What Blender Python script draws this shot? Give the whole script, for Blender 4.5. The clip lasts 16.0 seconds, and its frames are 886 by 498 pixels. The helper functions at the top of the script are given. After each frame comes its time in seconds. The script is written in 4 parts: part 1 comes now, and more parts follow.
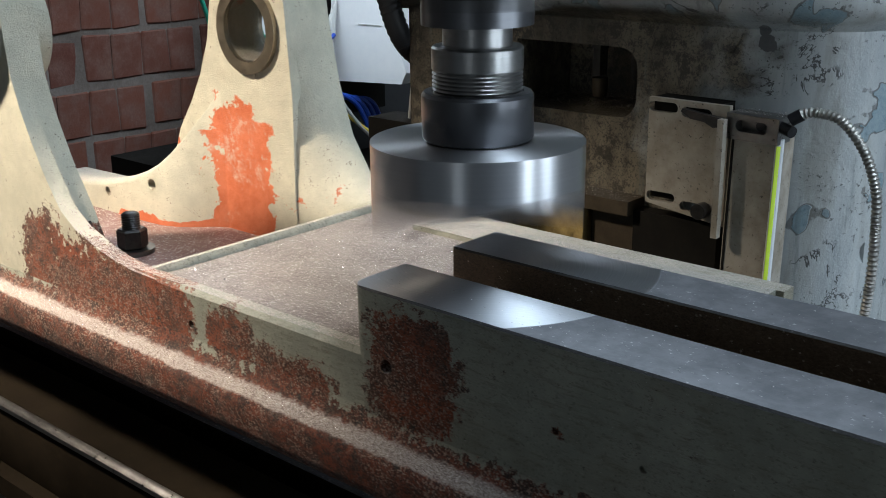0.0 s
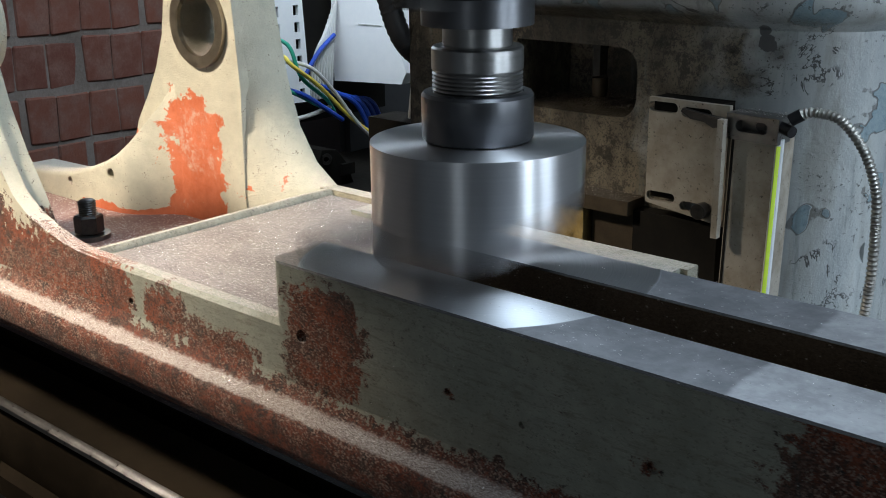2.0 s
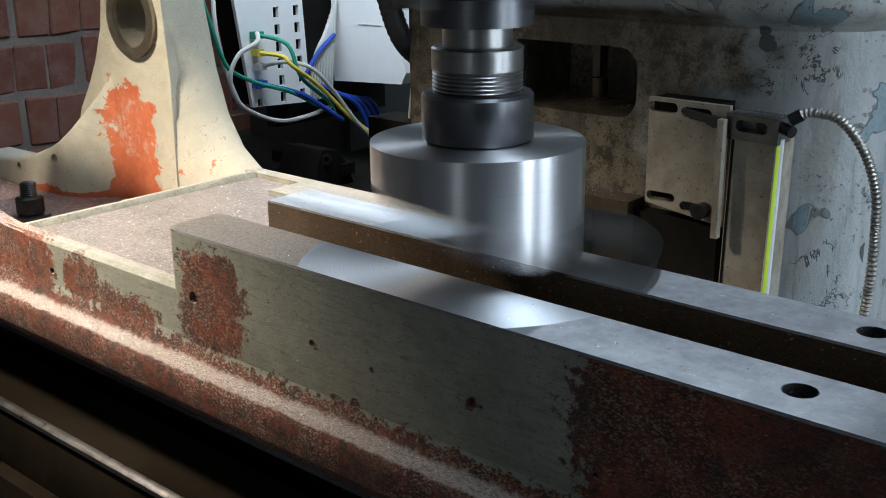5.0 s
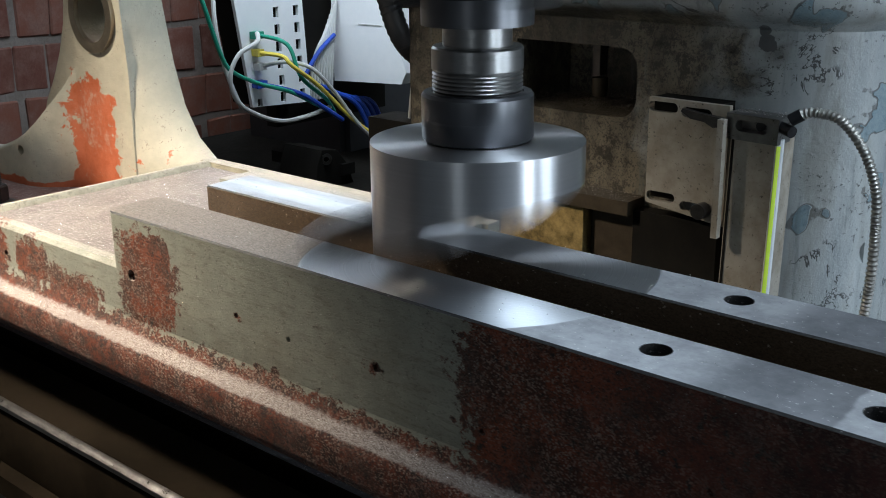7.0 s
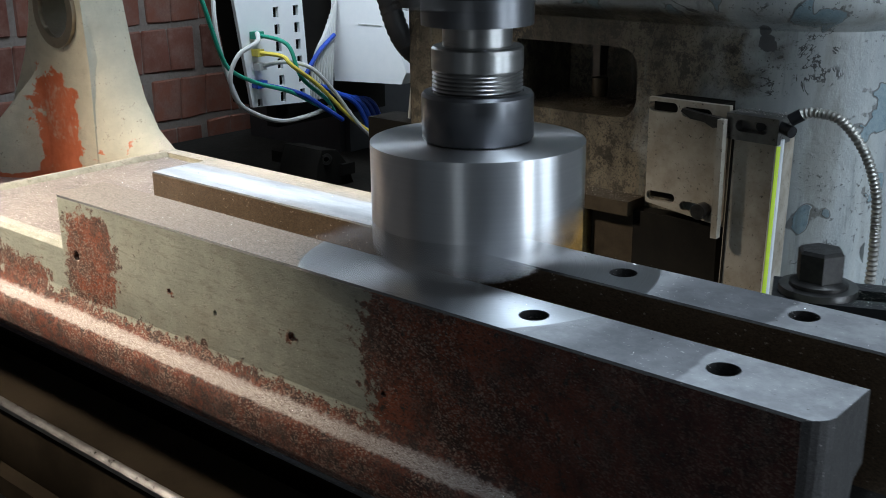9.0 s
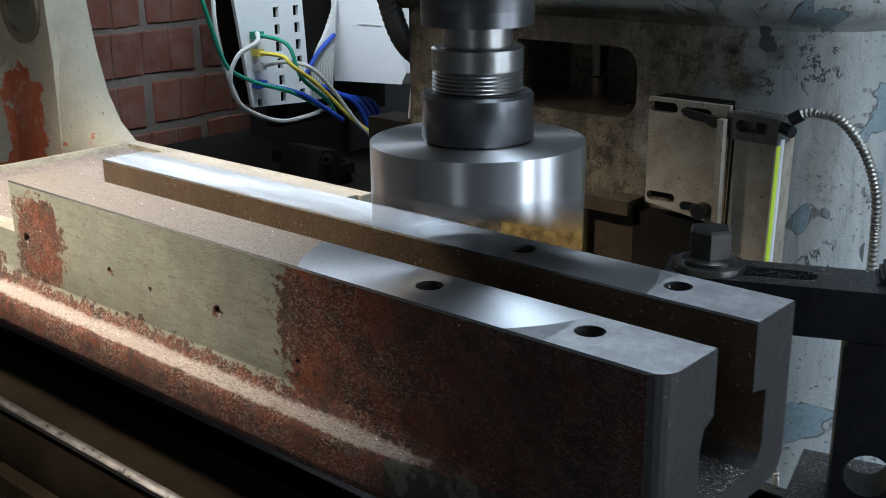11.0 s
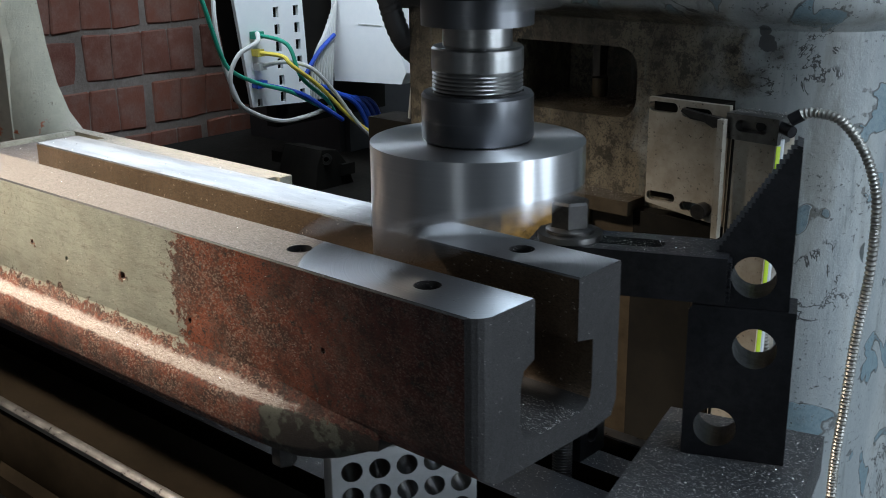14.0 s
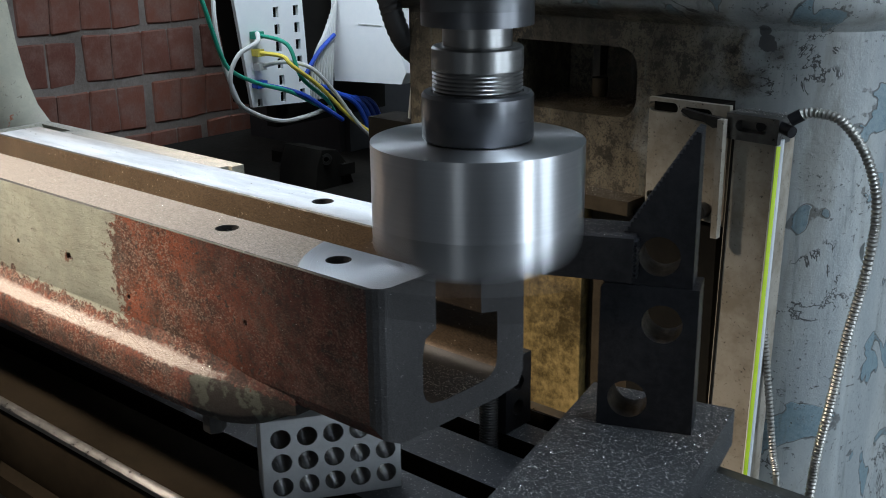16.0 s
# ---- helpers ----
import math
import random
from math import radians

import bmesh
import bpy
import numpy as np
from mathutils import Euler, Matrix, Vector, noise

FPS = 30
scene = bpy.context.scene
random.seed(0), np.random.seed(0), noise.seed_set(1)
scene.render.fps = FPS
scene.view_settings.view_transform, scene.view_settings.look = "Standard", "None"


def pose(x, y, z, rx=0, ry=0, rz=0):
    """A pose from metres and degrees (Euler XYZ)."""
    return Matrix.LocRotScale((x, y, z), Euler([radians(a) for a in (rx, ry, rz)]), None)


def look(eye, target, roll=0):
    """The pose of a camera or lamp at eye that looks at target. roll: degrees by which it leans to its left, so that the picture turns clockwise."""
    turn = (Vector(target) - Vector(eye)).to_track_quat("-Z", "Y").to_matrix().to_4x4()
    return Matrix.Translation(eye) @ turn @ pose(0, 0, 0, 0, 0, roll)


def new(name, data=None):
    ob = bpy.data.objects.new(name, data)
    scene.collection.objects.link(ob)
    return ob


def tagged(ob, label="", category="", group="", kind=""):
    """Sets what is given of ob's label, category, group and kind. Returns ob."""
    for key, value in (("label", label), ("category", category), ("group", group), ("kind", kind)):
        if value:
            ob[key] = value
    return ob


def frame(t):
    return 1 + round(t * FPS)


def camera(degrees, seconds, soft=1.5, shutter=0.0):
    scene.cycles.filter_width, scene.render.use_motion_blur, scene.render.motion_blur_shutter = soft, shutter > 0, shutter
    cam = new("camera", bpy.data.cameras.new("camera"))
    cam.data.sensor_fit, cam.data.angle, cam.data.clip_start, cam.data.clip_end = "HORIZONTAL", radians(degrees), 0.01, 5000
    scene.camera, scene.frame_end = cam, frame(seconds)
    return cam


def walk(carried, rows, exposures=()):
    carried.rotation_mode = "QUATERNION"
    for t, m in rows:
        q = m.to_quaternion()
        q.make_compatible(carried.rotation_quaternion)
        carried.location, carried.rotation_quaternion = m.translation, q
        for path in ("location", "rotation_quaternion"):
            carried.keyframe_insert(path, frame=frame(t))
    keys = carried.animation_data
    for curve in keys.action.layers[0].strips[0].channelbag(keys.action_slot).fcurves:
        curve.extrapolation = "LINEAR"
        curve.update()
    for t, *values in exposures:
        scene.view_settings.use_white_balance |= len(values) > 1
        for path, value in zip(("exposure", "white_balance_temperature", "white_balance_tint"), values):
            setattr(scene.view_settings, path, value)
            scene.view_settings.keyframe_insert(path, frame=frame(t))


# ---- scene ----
# Lengths below are in millimetres from the camera's eye; mm() turns them into the world, whose floor is z = 0.
EYE_Z = 1.21


def mm(x, y, z):
    return Vector((x / 1000, y / 1000, EYE_Z + z / 1000))


# ---- camera ----
cam = camera(44.16, 16.0, soft=0.95, shutter=0.95)
YAW, PITCH, ROLL = radians(41.528), radians(-17.435), 0.681
AHEAD = Vector((-math.sin(YAW) * math.cos(PITCH), math.cos(YAW) * math.cos(PITCH), math.sin(PITCH)))
EYE = mm(0, 0, 0)
walk(cam, [(0, look(EYE, EYE + AHEAD, -ROLL)), (16.0, look(EYE, EYE + AHEAD, -ROLL))])

# ---- world and lights ----
world = bpy.data.worlds.new("world")
scene.world = world
world.use_nodes = True
wn = world.node_tree.nodes
sky = wn.new("ShaderNodeTexSky")
sky.sky_type, sky.sun_disc = "NISHITA", False
sky.sun_elevation, sky.sun_rotation = radians(35), radians(120)
wn["Background"].inputs["Strength"].default_value = 0.08
world.node_tree.links.new(sky.outputs[0], wn["Background"].inputs["Color"])


def area(name, eye, target, w, h, watts, colour):
    lamp = bpy.data.lights.new(name, "AREA")
    lamp.shape, lamp.size, lamp.size_y, lamp.energy, lamp.color = "RECTANGLE", w, h, watts, colour
    new(name, lamp).matrix_world = look(eye, target)


def spot(name, eye, target, watts, colour, angle, blend, radius):
    lamp = bpy.data.lights.new(name, "SPOT")
    lamp.energy, lamp.color, lamp.spot_size, lamp.spot_blend, lamp.shadow_soft_size = watts, colour, radians(angle), blend, radius
    new(name, lamp).matrix_world = look(eye, target)


# east daylight, a cool lamp overhead, the machine's warm work lamp, and added fills
DAY = (0.72, 0.86, 1.0)
# narrowed so that it reaches the column but spares the casting's front
area("east_day_light", (1.97, 0.45, 1.15), (-0.3, 0.42, 1.1), 0.36, 1.7, 17, DAY)
# added beside it for a second streak on the cutter
area("east_streak_light", (1.97, 1.38, 1.3), (-0.3, 0.5, 1.08), 0.6, 1.2, 18, DAY)
# added fill for a streak on the cutter and the casting's front
area("south_fill_light", (0.55, -1.97, 1.25), (-0.3, 0.3, 1.05), 0.3, 1.1, 1.2, DAY)
# added lamp that gives the rail tops their glare; no source is seen there
area("west_fill_light", (-1.44, 1.22, 1.60), (-0.5, 0.45, 1.05), 0.8, 0.36, 6.0, DAY)
area("ceiling_lamp_light", (0.05, 0.62, 2.5), (-0.1, 0.45, 1.0), 1.2, 0.12, 19, (0.68, 0.84, 1.0))
# unseen lamp added to brighten the switch box, duct and wires
area("wiring_fill_light", (-0.90, 0.77, 1.40), (-0.84, 1.02, 1.12), 0.4, 0.18, 2.6, (0.8, 0.9, 1.0))
spot("work_lamp_light", mm(-800, 45, 330), mm(-630, 320, -160), 54, (1.0, 0.88, 0.72), 53, 1.0, 0.035)
scene.view_settings.exposure = 0.0

# ---- materials ----


class Nodes:
    """Short hand for building a node material."""

    def __init__(self, name, space="Object"):
        self.mat = bpy.data.materials.new(name)
        self.mat.use_nodes = True
        self.tree = self.mat.node_tree
        self.bsdf = self.tree.nodes["Principled BSDF"]
        self.co = self.add("ShaderNodeTexCoord").outputs[space]

    def add(self, kind, **values):
        node = self.tree.nodes.new(kind)
        for key, value in values.items():
            node.inputs[key].default_value = value
        return node

    def link(self, a, b):
        self.tree.links.new(a, b)

    def put(self, socket, value):
        if isinstance(value, bpy.types.NodeSocket):
            self.link(value, socket)
        else:
            socket.default_value = value

    def math(self, op, a, b=0.0, clamp=False):
        node = self.add("ShaderNodeMath")
        node.operation, node.use_clamp = op, clamp
        self.put(node.inputs[0], a)
        self.put(node.inputs[1], b)
        return node.outputs[0]

    def noise(self, scale, detail=4.0, rough=0.6, co=None, warp=0.0):
        node = self.add("ShaderNodeTexNoise", Scale=scale, Detail=detail, Roughness=rough, Distortion=warp)
        self.link(co or self.co, node.inputs["Vector"])
        return node.outputs["Fac"]

    def voronoi(self, scale, co=None, feature="F1", out="Distance"):
        node = self.add("ShaderNodeTexVoronoi", Scale=scale)
        node.feature = feature
        self.link(co or self.co, node.inputs["Vector"])
        return node.outputs[out]

    def stretch(self, x, y, z, co=None):
        node = self.add("ShaderNodeMapping")
        node.inputs["Scale"].default_value = (x, y, z)
        self.link(co or self.co, node.inputs["Vector"])
        return node.outputs[0]

    def step(self, value, low, high, out_low=0.0, out_high=1.0):
        node = self.add("ShaderNodeMapRange")
        node.interpolation_type = "SMOOTHSTEP"
        for i, v in enumerate((value, low, high, out_low, out_high)):
            self.put(node.inputs[i], v)
        return node.outputs[0]

    def mix(self, fac, a, b):
        node = self.add("ShaderNodeMix")
        node.data_type = "RGBA"
        self.put(node.inputs[0], fac)
        for socket, v in ((node.inputs[6], a), (node.inputs[7], b)):
            self.put(socket, (*v, 1) if isinstance(v, tuple) else v)
        return node.outputs[2]

    def axes(self, co=None):
        node = self.add("ShaderNodeSeparateXYZ")
        self.link(co or self.co, node.inputs[0])
        return node.outputs

    def bump(self, height, distance, strength=1.0):
        node = self.add("ShaderNodeBump", Strength=strength, Distance=distance)
        self.link(height, node.inputs["Height"])
        if self.bsdf.inputs["Normal"].links:
            self.link(self.bsdf.inputs["Normal"].links[0].from_socket, node.inputs["Normal"])
        self.link(node.outputs[0], self.bsdf.inputs["Normal"])

    def finish(self, colour, rough, metal=0.0, **more):
        self.put(self.bsdf.inputs["Base Color"], (*colour, 1) if isinstance(colour, tuple) else colour)
        self.put(self.bsdf.inputs["Roughness"], rough)
        self.put(self.bsdf.inputs["Metallic"], metal)
        for key, value in more.items():
            self.put(self.bsdf.inputs[key.replace("_", " ")], value)
        return self.mat


def plain(name, a, b, rough=0.5, metal=0.0, scale=60.0, relief=0.0002, spread=0.15, **more):
    """Two close tones in a coarse and a fine grain, with a faint relief."""
    n = Nodes(name)
    coarse, fine = n.noise(scale * 0.15, 3), n.noise(scale * 2.5, 5, 0.7)
    tone = n.step(n.math("ADD", n.math("MULTIPLY", coarse, 0.6), n.math("MULTIPLY", fine, 0.4)), 0.35, 0.65)
    if relief:
        n.bump(fine, relief)
    return n.finish(n.mix(tone, a, b), n.step(fine, 0.3, 0.7, rough - spread / 2, rough + spread / 2), metal, **more)


def grainy(name, dark, light, bright, rough=0.6, metal=0.3, cells=1700.0, share=0.12):
    """A bed of fine grains, each with its own tone, a few of them bright."""
    n = Nodes(name)
    tone = n.axes(n.voronoi(cells, out="Color"))[0]
    small = n.axes(n.voronoi(cells * 0.45, out="Color"))[1]
    cloud = n.noise(22, 6, 0.7)
    colour = n.mix(n.math("ADD", n.math("MULTIPLY", tone, 0.65), n.math("MULTIPLY", n.step(cloud, 0.3, 0.7), 0.35)), dark, light)
    colour = n.mix(n.math("GREATER_THAN", n.math("ADD", n.math("MULTIPLY", tone, 0.5), n.math("MULTIPLY", small, 0.5)), 1.0 - share * 1.6), colour, bright)
    n.bump(tone, 0.0003)
    n.bump(cloud, 0.0015)
    return n.finish(colour, rough, metal)


BLACK_OXIDE = plain("black_oxide", (0.012, 0.012, 0.014), (0.028, 0.028, 0.032), 0.42, 0.6, 90)
BLACK_STEEL = plain("blackened_steel", (0.03, 0.029, 0.03), (0.07, 0.066, 0.062), 0.38, 0.8, 90)
BLOCK_STEEL = plain("bead_blasted_steel", (0.5, 0.5, 0.5), (0.6, 0.6, 0.6), 0.45, 0.5, 200, 0.0001)
PLATE_STEEL = grainy("grey_steel_plate", (0.05, 0.051, 0.054), (0.12, 0.12, 0.125), (0.5, 0.5, 0.5), 0.42, 0.7, 2400, 0.09)
DARK_STEEL = plain("dark_steel", (0.11, 0.105, 0.1), (0.2, 0.195, 0.19), 0.34, 1.0, 70, 0.00005)
# near-black: the shade below the casting is put into this colour
SHADED_IRON = plain("shaded_table_iron", (0.006, 0.0045, 0.003), (0.014, 0.0105, 0.007), 0.85, 0.0, 80, 0.0001, Specular_IOR_Level=0.02)
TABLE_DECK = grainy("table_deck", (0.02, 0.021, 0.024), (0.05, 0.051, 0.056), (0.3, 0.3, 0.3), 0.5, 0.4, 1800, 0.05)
OILY_IRON = plain("oily_iron", (0.03, 0.022, 0.014), (0.07, 0.052, 0.032), 0.5, 0.3, 50, 0.0003)
BRASSY_WAY = plain("worn_way", (0.06, 0.042, 0.016), (0.4, 0.285, 0.11), 0.5, 0.3, 75, 0.0004, 0.3)
CHUCK_STEEL = plain("chuck_steel", (0.1, 0.102, 0.11), (0.16, 0.162, 0.17), 0.34, 1.0, 70, 0.00004)
WORN_STEEL = plain("worn_steel", (0.22, 0.218, 0.215), (0.34, 0.335, 0.33), 0.33, 1.0, 70, 0.00004)
HOSE_STEEL = plain("hose_steel", (0.36, 0.35, 0.32), (0.5, 0.48, 0.45), 0.42, 0.9, 200, 0.0001)
# darker copy of the metal chip, with the recess's shade in its colour
RECESS_CHIP = plain("recess_chip", (0.05, 0.045, 0.04), (0.22, 0.2, 0.18), 0.3, 0.8, 200, 0.0)
BORE_STEEL = plain("bore_steel", (0.22, 0.18, 0.13), (0.33, 0.28, 0.21), 0.35, 0.9, 60, 0.0001)
# near-black that puts shade into the colour of gaps and background things
SHADE_BLACK = plain("shade_black", (0.006, 0.0055, 0.005), (0.015, 0.0135, 0.011), 0.9, 0.0, 60, Specular_IOR_Level=0.12)
RUBBER = plain("rubber", (0.012, 0.012, 0.013), (0.022, 0.022, 0.024), 0.6, 0.0, 60)
WHITE_PLASTIC = plain("white_plastic", (0.74, 0.77, 0.8), (0.8, 0.82, 0.84), 0.45, 0.0, 40, 0.0)
GREY_WIRE = plain("grey_wire", (0.45, 0.46, 0.45), (0.55, 0.56, 0.55), 0.45, 0.0, 40, 0.0)
YELLOW_WIRE = plain("yellow_wire", (0.66, 0.52, 0.07), (0.74, 0.6, 0.1), 0.45, 0.0, 40, 0.0)
GREEN_WIRE = plain("green_wire", (0.01, 0.26, 0.17), (0.02, 0.33, 0.22), 0.45, 0.0, 40, 0.0)
BLUE_WIRE = plain("blue_wire", (0.01, 0.05, 0.36), (0.02, 0.08, 0.48), 0.45, 0.0, 40, 0.0)
LIME_TAPE = plain("lime_tape", (0.55, 0.75, 0.02), (0.65, 0.85, 0.04), 0.5, 0.0, 40, 0.0)
PLASTER = plain("plaster", (0.24, 0.238, 0.235), (0.32, 0.317, 0.31), 0.9, 0.0, 8, 0.001)
CONCRETE = plain("concrete", (0.08, 0.078, 0.074), (0.16, 0.155, 0.145), 0.9, 0.0, 10, 0.001)
MORTAR = plain("mortar", (0.15, 0.122, 0.104), (0.25, 0.21, 0.185), 0.95, 0.0, 60, 0.002)
CHIP = plain("metal_chip", (0.6, 0.56, 0.53), (0.8, 0.77, 0.74), 0.28, 0.9, 200, 0.0, 0.2)

# ---- mesh helpers ----


def root(name, at, label, category, group="", kind=""):
    ob = new(name)
    ob.matrix_world = Matrix.Translation(at)
    ob.empty_display_size = 0.02
    return tagged(ob, label, category, group, kind)


def part(name, bm, material, parent=None, label="", smooth=35):
    """Links a bmesh, given in world metres, as one mesh object under parent."""
    bmesh.ops.recalc_face_normals(bm, faces=bm.faces)
    if smooth:
        for f in bm.faces:
            f.smooth = True
        for e in bm.edges:
            if len(e.link_faces) == 2 and e.calc_face_angle(0) > radians(smooth):
                e.smooth = False
    at = Vector((0, 0, 0))
    if parent:
        bpy.context.view_layer.update()
        at = parent.matrix_world.translation
        bmesh.ops.translate(bm, verts=bm.verts, vec=-at)
    me = bpy.data.meshes.new(name)
    bm.to_mesh(me)
    bm.free()
    for m in material if isinstance(material, (list, tuple)) else (material,):
        me.materials.append(m)
    ob = new(name, me)
    if parent:
        ob.parent = parent
    return tagged(ob, label) if label else ob


def prism(points, lift, into=None):
    """A closed outline of world points, pushed along the vector lift."""
    bm = into or bmesh.new()
    low = [bm.verts.new(p) for p in points]
    high = [bm.verts.new(Vector(p) + lift) for p in points]
    bm.faces.new(low[::-1])
    bm.faces.new(high)
    for i in range(len(low)):
        j = (i + 1) % len(low)
        bm.faces.new((low[i], low[j], high[j], high[i]))
    return bm


def along_x(profile, x0, x1, into=None):
    """A profile of (y, z) pushed from x0 to x1, millimetres."""
    return prism([mm(x0, y, z) for y, z in profile], Vector(((x1 - x0) / 1000, 0, 0)), into)


def along_y(profile, y0, y1, into=None):
    return prism([mm(x, y0, z) for x, z in profile], Vector((0, (y1 - y0) / 1000, 0)), into)


def along_z(profile, z0, z1, into=None):
    return prism([mm(x, y, z0) for x, y in profile], Vector((0, 0, (z1 - z0) / 1000)), into)


def box(x0, x1, y0, y1, z0, z1, into=None):
    return along_z([(x0, y0), (x1, y0), (x1, y1), (x0, y1)], z0, z1, into)


def rounded(bm, width, segments=2, angle=40, left_of=1e9):
    """Rounds the sharp edges (those left of x = left_of, millimetres)."""
    edges = [e for e in bm.edges if len(e.link_faces) == 2 and e.calc_face_angle(0) > radians(angle) and max(v.co.x for v in e.verts) < left_of / 1000]
    bmesh.ops.bevel(bm, geom=edges, offset=width / 1000, segments=segments, affect="EDGES", profile=0.5, clamp_overlap=True)
    return bm


def lathe(x, y, rings, sides=64, into=None, caps=True):
    """Rings of (radius, z) about an upright axis."""
    bm = into or bmesh.new()
    loops = []
    for r, z in rings:
        loops.append([bm.verts.new(mm(x + r * math.cos(2 * math.pi * i / sides), y + r * math.sin(2 * math.pi * i / sides), z)) for i in range(sides)])
    for a, b in zip(loops, loops[1:]):
        for i in range(sides):
            j = (i + 1) % sides
            bm.faces.new((a[i], a[j], b[j], b[i]))
    if caps:
        bm.faces.new(loops[0][::-1])
        bm.faces.new(loops[-1])
    return bm


def rod(a, b, radius, sides=16, into=None):
    """A round bar from a to b, millimetres."""
    bm = into or bmesh.new()
    a, b = mm(*a), mm(*b)
    q = (b - a).to_track_quat("Z", "Y")
    ring = [q @ Vector((math.cos(2 * math.pi * i / sides), math.sin(2 * math.pi * i / sides), 0)) * radius / 1000 for i in range(sides)]
    return prism([a + v for v in ring], b - a, bm)


def tube(points, radius, sides=8, ribs=0.0, pitch=4.0):
    """A hose along a smooth line through points, millimetres; ribs: how far its rings stand out."""
    pts = [mm(*p) for p in points]
    dense = []
    for i in range(len(pts) - 1):
        p0, p1, p2, p3 = pts[max(i - 1, 0)], pts[i], pts[i + 1], pts[min(i + 2, len(pts) - 1)]
        n = max(4, int((p2 - p1).length * 1000 / (pitch / 2 if ribs else 6)))
        for k in range(n):
            t = k / n
            dense.append(0.5 * (2 * p1 + (p2 - p0) * t + (2 * p0 - 5 * p1 + 4 * p2 - p3) * t * t + (3 * p1 - p0 - 3 * p2 + p3) * t ** 3))
    dense.append(pts[-1])
    bm, loops, side = bmesh.new(), [], None
    for i, p in enumerate(dense):
        d = (dense[min(i + 1, len(dense) - 1)] - dense[max(i - 1, 0)]).normalized()
        side = d.cross(Vector((0.31, 0.2, 0.93))).normalized() if side is None else (side - d * side.dot(d)).normalized()
        up = d.cross(side)
        r = (radius + (ribs if i % 2 else 0)) / 1000
        loops.append([bm.verts.new(p + (side * math.cos(2 * math.pi * k / sides) + up * math.sin(2 * math.pi * k / sides)) * r) for k in range(sides)])
    for a, b in zip(loops, loops[1:]):
        for k in range(sides):
            j = (k + 1) % sides
            bm.faces.new((a[k], a[j], b[j], b[k]))
    bm.faces.new(loops[0][::-1])
    bm.faces.new(loops[-1])
    return bm


def carve(ob, cutters):
    """Cuts the cutters (bmeshes in world metres) out of a finished part, for good."""
    bpy.context.view_layer.update()
    made = []
    for bm in cutters:
        bmesh.ops.recalc_face_normals(bm, faces=bm.faces)
        me = bpy.data.meshes.new("cut")
        bm.to_mesh(me)
        bm.free()
        c = new("cut", me)
        made.append(c)
        mod = ob.modifiers.new("cut", "BOOLEAN")
        mod.operation, mod.object, mod.solver = "DIFFERENCE", c, "EXACT"
    graph = bpy.context.evaluated_depsgraph_get()
    graph.update()
    me = bpy.data.meshes.new_from_object(ob.evaluated_get(graph), depsgraph=graph)
    ob.modifiers.clear()
    ob.data = me
    for c in made:
        bpy.data.objects.remove(c)
    return ob


def capsule(cx, cy, half, r, sides=10):
    """The outline of a slot: two half rounds, half apart from the middle along the first axis."""
    pts = []
    for k in range(sides + 1):
        a = -math.pi / 2 + math.pi * k / sides
        pts.append((cx + half + r * math.cos(a), cy + r * math.sin(a)))
    for k in range(sides + 1):
        a = math.pi / 2 + math.pi * k / sides
        pts.append((cx - half + r * math.cos(a), cy + r * math.sin(a)))
    return pts


def circle(cx, cy, r, sides=24):
    return [(cx + r * math.cos(2 * math.pi * k / sides), cy + r * math.sin(2 * math.pi * k / sides)) for k in range(sides)]


CARRIED = []  # all that rides on the table

# the casting: old grey-green enamel, chipped to red primer, rust and dark iron. Its own space starts at its base.
CX, CY, CZ = -320, 355, -232


def soft_box(n, x, z, x0, x1, z0, z1, soft):
    """1 inside a box of the casting's side, millimetres, falling to 0 over soft."""
    cx, hx, cz, hz = ((x0 + x1) / 2 - CX) / 1000, (x1 - x0) / 2000, ((z0 + z1) / 2 - CZ) / 1000, (z1 - z0) / 2000
    s = soft / 1000
    a = n.step(n.math("ABSOLUTE", n.math("SUBTRACT", x, cx)), hx - s, hx + s, 1, 0)
    b = n.step(n.math("ABSOLUTE", n.math("SUBTRACT", z, cz)), hz - s, hz + s, 1, 0)
    return n.math("MULTIPLY", a, b)


